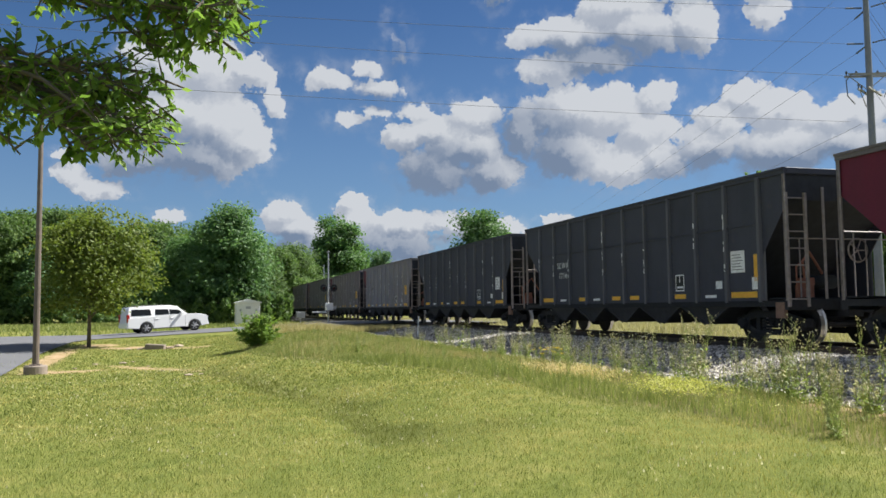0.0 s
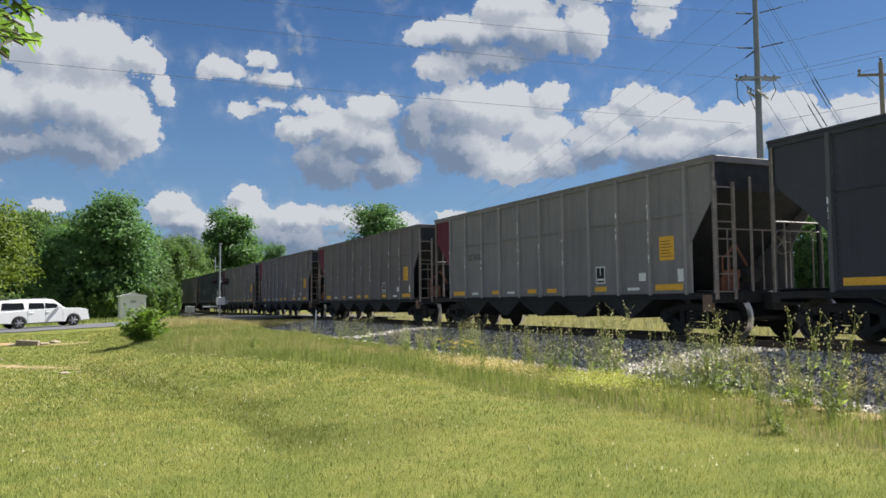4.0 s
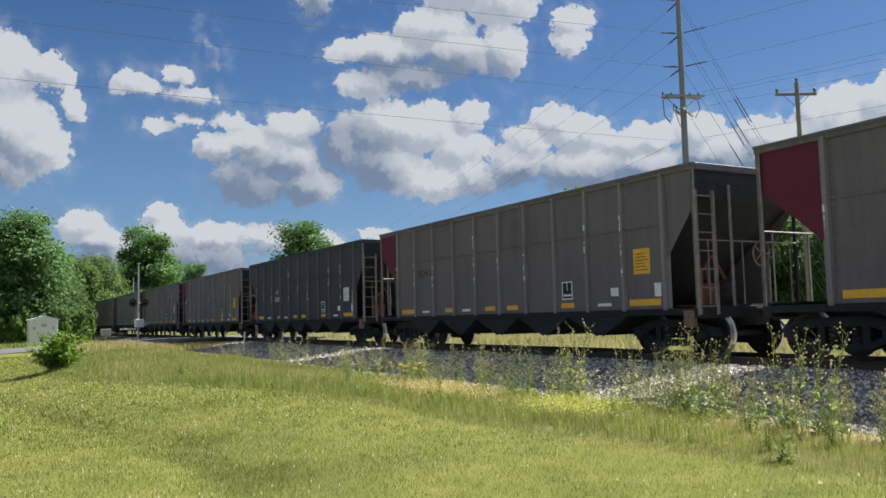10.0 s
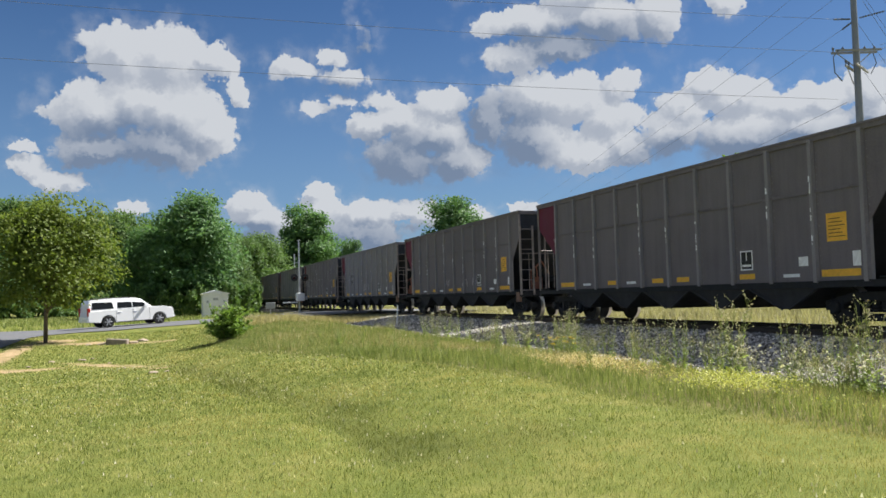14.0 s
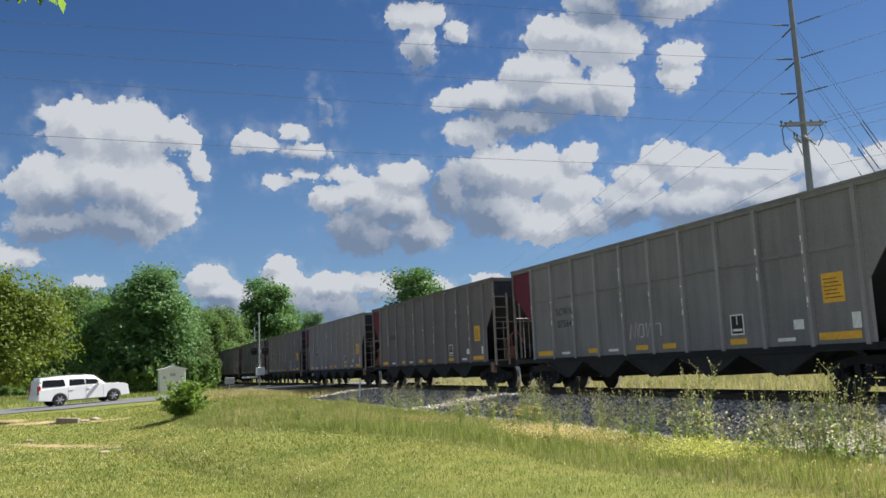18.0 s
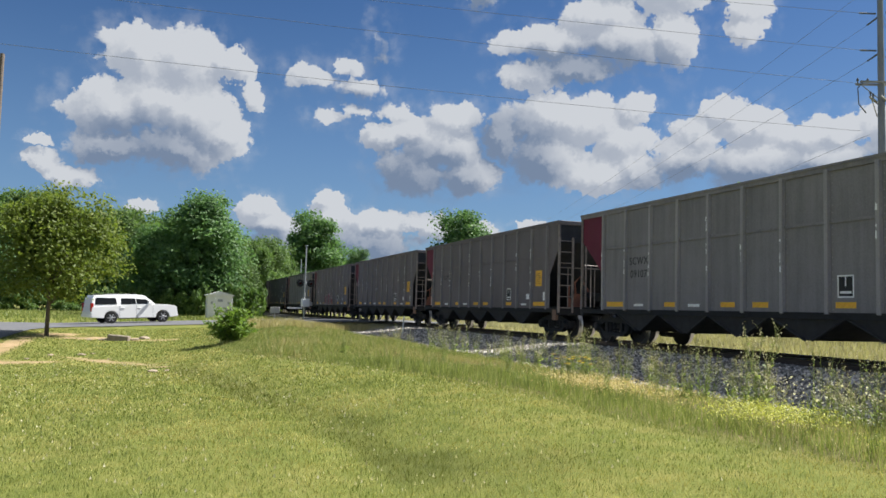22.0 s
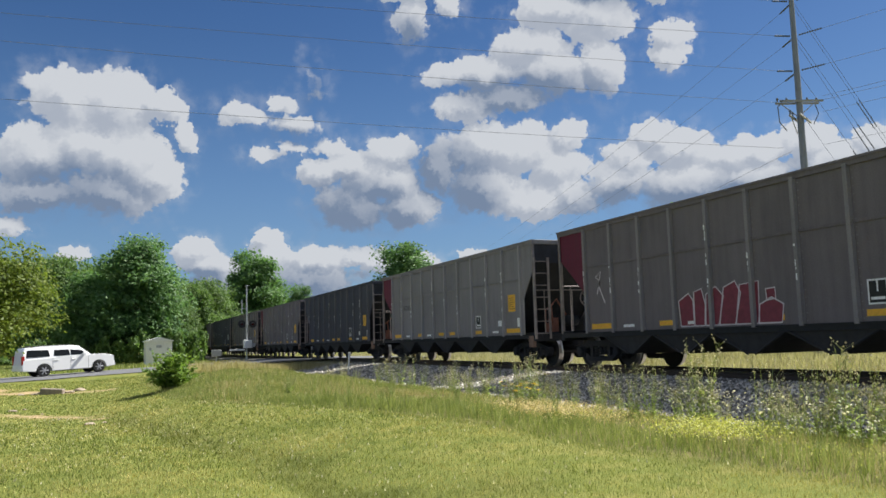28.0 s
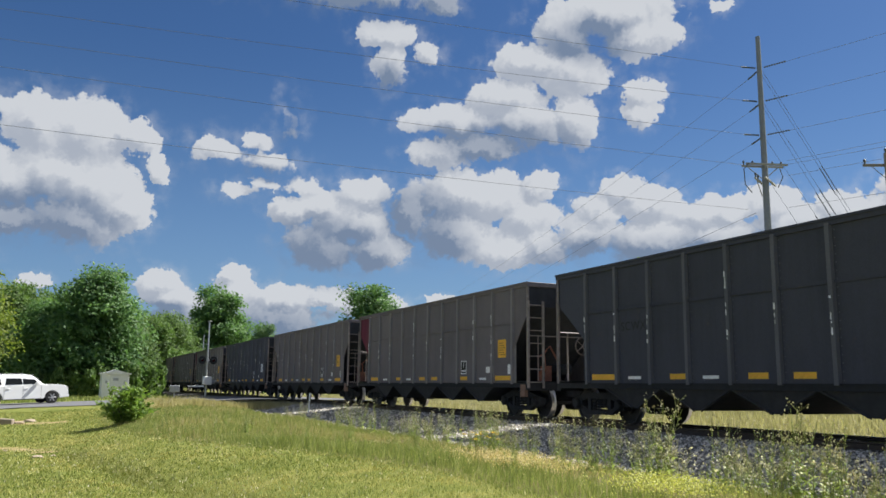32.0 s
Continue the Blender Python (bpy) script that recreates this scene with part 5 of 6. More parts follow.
def wires():
    runs = []
    # towards the left, over the lawn's far end
    for za, zb, sag in ((18.9, 19.3, 0.5), (17.0, 17.0, 0.7), (15.1, 16.2, 0.5), (13.4, 16.3, 0.7), (11.0, 14.0, 0.7)):
        runs.append(((PX - 1.2, PY + 0.15, za), (-55, 43.7, zb), sag, 0.009))
    # along the track towards the camera's side
    for za, zb, sag in ((18.9, 19.6, 0.9), (17.0, 17.7, 0.9), (15.1, 15.8, 0.9), (13.5, 13.9, 0.6), (13.3, 13.2, 0.6), (12.7, 12.9, 0.6), (11.0, 11.5, 0.5)):
        runs.append(((PX + 0.3, PY - 1.2, za), (48, -33, zb), sag, 0.009))
    # away beside the track
    for za, zb, sag in ((18.9, 19.5, 1.6), (17.0, 17.6, 1.6), (15.1, 15.7, 1.6), (11.2, 11.0, 1.2)):
        runs.append(((PX + 0.5, PY + 1.2, za), (80, 190, zb), sag, 0.009))
    for a, b, sag, r in runs:
        w = new("power_line", mesh_of("power_line", wire_line((a, b), sag, r), WIRE))
        tagged(w, "thin slack overhead power line strung from the pole", "cable", "overhead lines")
    for i, (za, dx, dy) in enumerate(((19.1, 8.0, -5.2), (18.8, 7.0, -5.6), (17.2, 7.4, -5.0), (16.9, 6.2, -5.2), (15.2, 6.4, -4.6), (13.0, 5.2, -4.2))):
        g = new("guy_wire", mesh_of("guy_wire", wire_line(((PX, PY, za), (PX + dx, PY + dy, ground_z(PX + dx, PY + dy))), 0, 0.009, 2), WIRE))
        tagged(g, "taut steel guy wire anchoring the power pole", "cable", "guy wires")
        bm = bmesh.new()
        a, b = Vector((PX, PY, za)), Vector((PX + dx, PY + dy, 0.2))
        tube(bm, [a.lerp(b, 0.3), a.lerp(b, 0.38)], 0.018, 6)
        part("guy_strain_rod", bm, INSUL, g)


wires()


def small_pole(x, y, top):
    z0 = ground_z(x, y)
    p = thing("utility_pole", "weathered wooden utility pole with a single crossarm", "power pole", at=pose(x, y, z0, 0, 0, -28))
    part("shaft", tube(bmesh.new(), [(0, 0, 0), (0, 0, top - z0)], 0.17, 10, 0.12), OLD_POLE, p)
    bm = block(-1.25, 1.25, 0.1, 0.22, top - z0 - 0.75, top - z0 - 0.6, 0.01)
    arm = part("crossarm", bm, OLD_POLE, p)
    bm = bmesh.new()
    for s in (-1, 1):
        tube(bm, [(s * 0.8, 0.12, top - z0 - 0.75), (0, 0.12, top - z0 - 1.5)], 0.02, 5)
    part("brace", bm, POLE_STEEL, p)
    for x in (-1.15, 1.15):
        part("pin_insulator", lathe(bmesh.new(), [(0.0, 0.05), (0.12, 0.06), (0.16, 0.1), (0.26, 0.07), (0.3, 0.03)], 10, "z"), INSUL, arm, at=pose(x, 0.16, top - z0 - 0.6))
    part("pin_insulator", lathe(bmesh.new(), [(0.0, 0.05), (0.12, 0.06), (0.16, 0.1), (0.26, 0.07), (0.3, 0.03)], 10, "z"), INSUL, p, at=pose(0, 0, top - z0))
    return p


small_pole(42.3, 32.6, 15.2)

# ---- trees ----
def leaf_mat(name, lo, mid, hi, glow=0.35, clump=(0.35, 0.5), stops=(0.15, 0.85)):
    m = Nodes(name, 0.55, 0, 0.35)
    col = m.ramp(m.mix(clump[0], m.island(), m.noise(clump[1], 4, 0.65, m.world())), (stops[0], lo), (0.5, mid), (stops[1], hi))
    m.colour(col)
    tr = m.nt.nodes.new("ShaderNodeBsdfTranslucent")
    m.put(tr.inputs["Color"], m.mix(0.5, col, (mid[0] * 1.6, mid[1] * 1.7, mid[2] * 0.8)))
    mx = m.nt.nodes.new("ShaderNodeMixShader")
    mx.inputs[0].default_value = glow
    out = next(n for n in m.nt.nodes if n.type == "OUTPUT_MATERIAL")
    m.put(mx.inputs[1], m.bsdf.outputs[0])
    m.put(mx.inputs[2], tr.outputs[0])
    m.put(out.inputs["Surface"], mx.outputs[0])
    return m.mat


LEAF_WOOD = leaf_mat("woodland_leaves", (0.055, 0.108, 0.032), (0.108, 0.185, 0.048), (0.19, 0.275, 0.075), 0.42)
LEAF_FRESH = leaf_mat("fresh_leaves", (0.054, 0.120, 0.046), (0.105, 0.2, 0.07), (0.19, 0.31, 0.112), 0.42)
LEAF_OLIVE = leaf_mat("olive_leaves", (0.085, 0.125, 0.022), (0.145, 0.195, 0.034), (0.23, 0.27, 0.05), 0.45)
LEAF_NEAR = leaf_mat("glossy_pointed_leaves", (0.055, 0.115, 0.024), (0.15, 0.255, 0.05), (0.33, 0.45, 0.10), 0.5)
LEAF_BUSH = leaf_mat("lime_green_leaves", (0.09, 0.16, 0.03), (0.17, 0.265, 0.05), (0.29, 0.39, 0.09), 0.45)
BARK = plain("grey_bark", (0.12, 0.10, 0.08), 0.95, 0, 6, 0.3)


def quads(name, verts, mat, per=4):
    """A mesh of loose four-sided leaves from an array of corners, n x 4 x 3."""
    n = len(verts)
    me = bpy.data.meshes.new(name)
    me.from_pydata(verts.reshape(-1, 3).tolist(), [], np.arange(n * per).reshape(n, per).tolist())
    me.materials.append(mat)
    return me


def leaf_cloud(rs, centres, normals, size, stretch=1.5):
    """Kite-shaped leaves at the centres, roughly facing along the normals."""
    n = len(centres)
    nrm = normals + rs.normal(0, 0.55, (n, 3))
    nrm /= np.linalg.norm(nrm, axis=1, keepdims=True) + 1e-9
    a = np.cross(nrm, rs.normal(0, 1, (n, 3)))
    a /= np.linalg.norm(a, axis=1, keepdims=True) + 1e-9
    b = np.cross(nrm, a)
    s = (size * rs.uniform(0.6, 1.35, n))[:, None]
    tip, side = a * s * stretch * 0.5, b * s * 0.45
    droop = nrm * s * 0.18
    return np.stack([centres - tip, centres + side * 1.0 - droop, centres + tip, centres - side - droop], 1)


def tree_meshes(seed, height, radius, low, leaf, n, mat, lobes=16, trunk_r=0.18, top=0.5):
    """Trunk with limbs and a crown of leafy sprays. low: height at which the crown starts."""
    rs, rnd = np.random.RandomState(seed), random.Random(seed)
    mid, half = (low + height) / 2, (height - low) / 2
    bm = bmesh.new()
    lean = rnd.uniform(-0.3, 0.3)
    tube(bm, [(0, 0, -0.2), (lean * 0.2, 0.05, height * 0.3), (lean * 0.6, 0, height * 0.62), (lean, 0.1, height * 0.9)], trunk_r, 8, trunk_r * 0.2)
    cs, ns = [], []
    # a few great masses, each made of many small sprays
    masses = []
    for i in range(max(5, lobes // 9)):
        t = 2.399 * i + rnd.uniform(-0.5, 0.5)
        zz = -0.8 + 1.65 * (i + 0.5) / max(5, lobes // 9)
        wide = (math.sqrt(max(0.05, 1 - zz * zz)) if zz > 0 else 1 - 0.3 * zz * zz) * (1 - top * max(0, zz))
        d = radius * wide * rnd.uniform(0.3, 0.62)
        masses.append((np.array([d * math.cos(t), d * math.sin(t), mid + half * zz * 0.86]), radius * rnd.uniform(0.42, 0.62) * (1 - 0.3 * max(0, zz))))
    for i in range(lobes):
        c0, r0 = masses[i % len(masses)]
        v = rs.normal(0, 1, 3)
        v /= np.linalg.norm(v)
        c = c0 + v * r0 * rnd.uniform(0.55, 1.1) * [1, 1, 0.85]
        c[2] = min(max(c[2], low + 0.1), height)
        r = radius * rnd.uniform(0.16, 0.34)
        if i % 4 == 0:
            tube(bm, [(lean * 0.3, 0, max(low * 0.7, c[2] * 0.62)), tuple(np.array([lean * 0.3, 0, c[2] * 0.8]) * 0.4 + c * 0.6), tuple(c)], trunk_r * 0.3, 5, trunk_r * 0.06)
        m = int(n / lobes * rnd.uniform(0.6, 1.4))
        w = np.clip(rs.normal(0, 0.62, (m, 3)), -1.15, 1.15) * [1, 1, 0.62]
        # sprays sag at their outer ends
        out = np.array([c[0], c[1], 0.0]) / (np.hypot(c[0], c[1]) + 0.1)
        q = c + r * w - np.array([0, 0, 0.25 * r]) * (w @ out)[:, None]
        cs.append(q)
        ns.append(np.tile(out * 0.25 + [0.2, -0.05, 0.75], (m, 1)) + 0.25 * w)
    crown = quads("crown", leaf_cloud(rs, np.concatenate(cs), np.concatenate(ns), leaf), mat)
    return mesh_of("trunk", bm, BARK, True), crown


def plant_tree(name, label, meshes, x, y, turn=0.0, scale=(1, 1, 1), group="trees round the railway", category="tree", sink=0.0):
    t = thing(name, label, category, group, at=pose(x, y, ground_z(x, y) - sink, 0, 0, turn))
    part("trunk", meshes[0], None, t, at=Matrix.Diagonal((*scale, 1)))
    part("crown", meshes[1], None, t, at=Matrix.Diagonal((*scale, 1)))
    return t


WOOD = [tree_meshes(11 + i, 15.5, 5.0, 0.4, 0.30, 21000, LEAF_WOOD, 190, 0.22) for i in range(4)]
FRESH = [tree_meshes(31 + i, 12.0, 4.1, 0.2, 0.235, 24000, LEAF_FRESH, 200, 0.2) for i in range(3)]
rnd = random.Random(5)
for i in range(34):
    row = i % 2
    x = -46 + (i // 2) * 2.75 + rnd.uniform(-0.8, 0.8)
    y = 101 + row * 9 + rnd.uniform(-2, 2) + 0.15 * abs(x + 14)
    s = rnd.uniform(0.92, 1.02) * (1.0 if row else 0.88)
    s *= 0.99 - 0.010 * max(0.0, x + 16)
    plant_tree("woodland_tree", "dark green broadleaf tree at the edge of a wood", WOOD[i % 4] if rnd.random() < 0.75 else FRESH[i % 3], x, y, rnd.uniform(0, 360), (s, s, s * rnd.uniform(0.92, 1.06)))
for i in range(22):
    x = -52 + i * 3.1 + rnd.uniform(-0.8, 0.8)
    s = rnd.uniform(0.93, 1.03) * (1.02 - 0.008 * max(0.0, x + 20))
    plant_tree("woodland_tree", "green broadleaf tree deeper in the wood", WOOD[(i + 1) % 4], x, 121 + rnd.uniform(-2.5, 2.5), rnd.uniform(0, 360), (s, s, s * rnd.uniform(0.92, 1.06)))
plant_tree("woodland_tree", "broad fresh green tree behind the instrument shed", FRESH[0], 3.0, 80.5, 20, (1.05, 1.05, 0.97))
plant_tree("woodland_tree", "broad fresh green tree behind the instrument shed", FRESH[1], -0.4, 83, 120, (0.8, 0.8, 0.72))
plant_tree("woodland_tree", "tall fresh green tree beyond the crossing", FRESH[2], 27.8, 168, 80, (1.75, 1.75, 1.74))
plant_tree("woodland_tree", "fresh green tree standing beyond the track", FRESH[1], 35.6, 98.7, 200, (1.25, 1.25, 1.15))
plant_tree("woodland_tree", "small fresh green tree beyond the track", FRESH[0], 24.2, 108, 300, (0.5, 0.5, 0.76))
plant_tree("woodland_tree", "fresh green tree standing beyond the track", WOOD[2], 43.8, 55.5, 40, (0.8, 0.8, 0.775))
for x, y, s, k in ((6, 108, 0.66, 0), (11.0, 112, 0.64, 2), (7.5, 99, 0.55, 1), (16.5, 132, 0.72, 3), (12.5, 160, 0.85, 1), (18, 165, 0.7, 0), (24, 185, 0.8, 2), (9.5, 150, 0.9, 1), (15.5, 178, 0.95, 2), (20, 172, 0.85, 3), (33, 178, 0.95, 0), (39, 185, 0.75, 1), (5, 135, 0.95, 2), (12, 205, 1.0, 3), (2, 150, 1.1, 0), (22, 210, 1.1, 1), (30, 215, 0.9, 2), (17, 230, 1.0, 0), (45, 190, 0.75, 3)):
    plant_tree("woodland_tree", "dark green tree along the far side of the railway", WOOD[k], x, y, x * 37, (s, s, s))
for i in range(24):
    x, y = 50 + i * 1.1 + rnd.uniform(-2, 2), 76 - i * 2.3 + rnd.uniform(-2, 2)
    s = rnd.uniform(0.62, 0.74)
    plant_tree("woodland_tree", "green tree in the hedge line beyond the track", (FRESH[i % 3] if i % 2 else WOOD[i % 4]), x, y, i * 50, (s, s, s))
small = tree_meshes(77, 6.5, 2.9, 2.0, 0.125, 20000, LEAF_OLIVE, 130, 0.11, 0.35)
plant_tree("lawn_tree", "small round-headed olive green tree beside the driveway", small, -4.95, 43.5, 30, group="trees on the lawn")


def shoot_bush(seed, h, n_shoots, mat):
    """Many leafy shoots fanning out of one root."""
    rnd, rs = random.Random(seed), np.random.RandomState(seed)
    bm, cs, ns = bmesh.new(), [], []
    for _ in range(n_shoots):
        a, tilt, ln = rnd.uniform(0, 6.283), abs(rnd.gauss(0, 0.55)), h * rnd.uniform(0.55, 1.1)
        top = Vector((math.cos(a) * math.sin(tilt) * ln, math.sin(a) * math.sin(tilt) * ln, math.cos(min(tilt, 1.3)) * ln))
        mid = top * 0.5 + Vector((0, 0, 0.12 * ln))
        tube(bm, [(0, 0, 0), mid, top], 0.012, 4, 0.003, caps=False)
        for _ in range(70):
            k = rnd.uniform(0.2, 1.0)
            p = mid * 2 * k * (1 - k) + top * k * k
            cs.append(list(p + Vector((rnd.gauss(0, 0.06), rnd.gauss(0, 0.06), rnd.gauss(0, 0.05)))))
            ns.append([rnd.gauss(0, 0.5), rnd.gauss(0, 0.5), 0.8])
    return mesh_of("trunk", bm, BARK), quads("crown", leaf_cloud(rs, np.array(cs), np.array(ns), 0.085, 1.7), mat)


bush = shoot_bush(78, 1.5, 46, LEAF_BUSH)
plant_tree("bush", "bright green leafy bush in the tall grass", bush, 2.45, 33.6, 10, (1.3, 1.3, 0.88), group="bushes", category="bush", sink=0.05)
hedge = tree_meshes(79, 1.5, 1.5, 0.0, 0.2, 1500, LEAF_WOOD, 12, 0.04, 0.2)
for i in range(22):
    x = -48 + i * 2.3 + rnd.uniform(-0.6, 0.6)
    plant_tree("undergrowth_bush", "low dark undergrowth bush at the wood's edge", hedge, x, 97.5 + rnd.uniform(-1, 1.2) + 0.15 * abs(x + 14), i * 40, (1.1, 1.1, rnd.uniform(0.8, 1.7)), group="undergrowth", category="bush")
for x, y, k in ((-2.6, 78.5, 1.7), (-0.8, 77.6, 1.5), (0.9, 77.0, 1.6), (2.6, 76.6, 1.8), (4.4, 76.8, 1.6), (6.2, 77.8, 1.9), (7.6, 80, 1.7), (8.4, 84, 1.9), (8.8, 90, 2.0), (9.0, 97, 2.0)):
    plant_tree("undergrowth_bush", "green undergrowth bush below the trees", hedge, x, y, x * 61, (0.95, 0.95, k), group="undergrowth", category="bush")


def near_tree():
    """The tree whose leafy boughs hang into the view from the left."""
    t = thing("shade_tree", "tree with glossy pointed leaves on drooping boughs", "tree", "trees on the lawn", at=pose(-3.6, 4.3, ground_z(-3.6, 4.3)))
    base = Vector((-3.6, 4.3, ground_z(-3.6, 4.3)))
    rs, rnd = np.random.RandomState(3), random.Random(3)
    bm = tube(bmesh.new(), [(0, 0, -0.2), (0.05, 0, 1.2), (0.1, 0.05, 2.6), (0.0, 0.1, 4.6), (0.1, 0.1, 6.0)], 0.17, 12, 0.05)
    part("trunk", bm, BARK, t, smooth=True)
    # two limbs reach out of the crown, and boughs hang from them
    limb_ends = [Vector((-0.95, 3.95, 2.75)) - base, Vector((-0.75, 4.2, 3.35)) - base]
    for z, end in zip((2.2, 3.0), limb_ends):
        part("limb", tube(bmesh.new(), [(0.08, 0.05, z), end * 0.5 + Vector((0, 0, z * 0.5 + 0.2)), end], 0.06, 8, 0.02), BARK, t, smooth=True)
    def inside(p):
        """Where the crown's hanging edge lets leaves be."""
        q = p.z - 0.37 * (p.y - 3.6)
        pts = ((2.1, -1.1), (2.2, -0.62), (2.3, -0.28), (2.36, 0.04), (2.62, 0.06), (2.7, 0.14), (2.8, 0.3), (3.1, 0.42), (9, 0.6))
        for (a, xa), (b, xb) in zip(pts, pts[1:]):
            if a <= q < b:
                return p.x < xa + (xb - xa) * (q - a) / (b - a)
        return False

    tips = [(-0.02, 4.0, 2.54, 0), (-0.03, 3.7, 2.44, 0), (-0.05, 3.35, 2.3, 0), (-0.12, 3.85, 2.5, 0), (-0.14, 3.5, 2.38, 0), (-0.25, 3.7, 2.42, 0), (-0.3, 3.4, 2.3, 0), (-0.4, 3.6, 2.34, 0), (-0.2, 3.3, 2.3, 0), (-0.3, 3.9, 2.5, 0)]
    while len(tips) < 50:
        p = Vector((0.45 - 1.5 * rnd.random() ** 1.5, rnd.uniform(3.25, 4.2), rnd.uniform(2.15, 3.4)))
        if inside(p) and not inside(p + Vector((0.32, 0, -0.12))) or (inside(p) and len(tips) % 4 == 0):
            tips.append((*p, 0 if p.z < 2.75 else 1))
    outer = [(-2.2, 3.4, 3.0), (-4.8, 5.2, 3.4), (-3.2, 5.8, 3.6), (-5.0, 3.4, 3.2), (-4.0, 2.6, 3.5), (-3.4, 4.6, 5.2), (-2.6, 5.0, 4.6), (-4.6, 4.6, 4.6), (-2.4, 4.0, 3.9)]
    leaves = []
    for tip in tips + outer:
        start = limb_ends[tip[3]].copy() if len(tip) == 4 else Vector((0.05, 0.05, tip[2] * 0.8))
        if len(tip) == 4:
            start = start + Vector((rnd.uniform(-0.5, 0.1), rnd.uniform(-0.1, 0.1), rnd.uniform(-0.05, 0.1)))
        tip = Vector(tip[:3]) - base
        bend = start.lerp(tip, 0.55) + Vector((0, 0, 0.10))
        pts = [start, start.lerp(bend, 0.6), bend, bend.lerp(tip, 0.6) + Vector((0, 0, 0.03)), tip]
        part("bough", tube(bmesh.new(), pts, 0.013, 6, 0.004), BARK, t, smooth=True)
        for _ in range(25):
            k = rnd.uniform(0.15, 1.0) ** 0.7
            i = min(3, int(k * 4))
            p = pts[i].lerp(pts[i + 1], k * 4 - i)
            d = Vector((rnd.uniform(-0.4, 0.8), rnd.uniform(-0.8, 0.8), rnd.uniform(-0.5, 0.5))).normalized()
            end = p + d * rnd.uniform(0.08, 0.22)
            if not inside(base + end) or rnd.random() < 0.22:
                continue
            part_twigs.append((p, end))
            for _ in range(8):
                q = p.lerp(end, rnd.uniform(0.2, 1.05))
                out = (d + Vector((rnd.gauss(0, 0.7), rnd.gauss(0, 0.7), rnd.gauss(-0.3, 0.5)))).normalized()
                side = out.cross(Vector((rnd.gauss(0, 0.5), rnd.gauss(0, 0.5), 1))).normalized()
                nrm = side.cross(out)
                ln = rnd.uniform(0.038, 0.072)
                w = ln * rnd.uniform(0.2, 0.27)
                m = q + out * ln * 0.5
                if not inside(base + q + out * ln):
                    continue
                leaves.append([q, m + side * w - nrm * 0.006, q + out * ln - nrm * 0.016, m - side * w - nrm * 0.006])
    bm = bmesh.new()
    for a, b in part_twigs:
        tube(bm, [a, b], 0.006, 4, 0.002, caps=False)
    tagged(part("twig", bm, BARK, t), kind="stuff")
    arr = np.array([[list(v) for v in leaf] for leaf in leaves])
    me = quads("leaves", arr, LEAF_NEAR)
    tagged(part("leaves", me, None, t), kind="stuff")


part_twigs = []
near_tree()

# ---- grass, weeds ----
def blade_mat(name, lo, mid, hi, glow=0.35):
    return leaf_mat(name, lo, mid, hi, glow, (0.5, 4.5), (0.28, 0.72))


LAWN_BLADE = blade_mat("mown_grass_blades", (0.04, 0.072, 0.014), (0.20, 0.236, 0.052), (0.53, 0.51, 0.175), 0.3)
LUSH_BLADE = blade_mat("lush_grass_blades", (0.08, 0.105, 0.02), (0.165, 0.18, 0.04), (0.29, 0.28, 0.085), 0.3)
STRAW_BLADE = blade_mat("straw_tinged_blades", (0.10, 0.105, 0.027), (0.345, 0.315, 0.095), (0.70, 0.62, 0.25), 0.3)
MEADOW_BLADE = blade_mat("pale_meadow_grass", (0.28, 0.26, 0.13), (0.40, 0.37, 0.20), (0.54, 0.49, 0.31), 0.3)
TALL_BLADE = blade_mat("tall_green_grass", (0.095, 0.135, 0.035), (0.225, 0.265, 0.078), (0.44, 0.44, 0.18), 0.36)
DRY_BLADE = blade_mat("dry_seeding_grass", (0.26, 0.22, 0.10), (0.40, 0.35, 0.165), (0.58, 0.51, 0.28), 0.3)
WEED_LEAF = blade_mat("weed_leaves", (0.17, 0.23, 0.06), (0.27, 0.34, 0.10), (0.40, 0.44, 0.16), 0.45)
STALK = leaf_mat("weed_stalk", (0.24, 0.27, 0.11), (0.34, 0.37, 0.16), (0.44, 0.44, 0.22), 0.4)
SEED = leaf_mat("buff_seed_heads", (0.42, 0.36, 0.24), (0.62, 0.57, 0.42), (0.82, 0.78, 0.66), 0.4)
PETAL = plain("yellow_petals", (0.80, 0.55, 0.02), 0.7, 0, 30, 0.15)
PETAL_LIME = blade_mat("lime_yellow_blossom", (0.34, 0.37, 0.06), (0.50, 0.50, 0.09), (0.66, 0.63, 0.15), 0.3)
GOLD = blade_mat("straw_gold_heads", (0.42, 0.33, 0.12), (0.58, 0.45, 0.18), (0.74, 0.60, 0.28), 0.3)


def blades(name, rs, x, y, z, h, w, mat, label, category, lean=0.35):
    """Three-cornered blades of grass standing at the given places."""
    n = len(x)
    a = rs.uniform(0, 2 * np.pi, n)
    dx, dy = np.cos(a) * w, np.sin(a) * w
    la = rs.uniform(0, 2 * np.pi, n)
    out = h * np.abs(rs.normal(0, lean, n))
    tx, ty = np.cos(la) * out, np.sin(la) * out
    base = np.stack([x, y, z - 0.01], 1)
    side = np.stack([dx, dy, np.zeros(n)], 1)
    tip = np.stack([x + tx, y + ty, z + h * 0.97], 1)
    v = np.stack([base - side, base + side, tip], 1)
    ob = new(name, quads(name, v, mat, 3))
    return tagged(ob, label, category, kind="stuff")


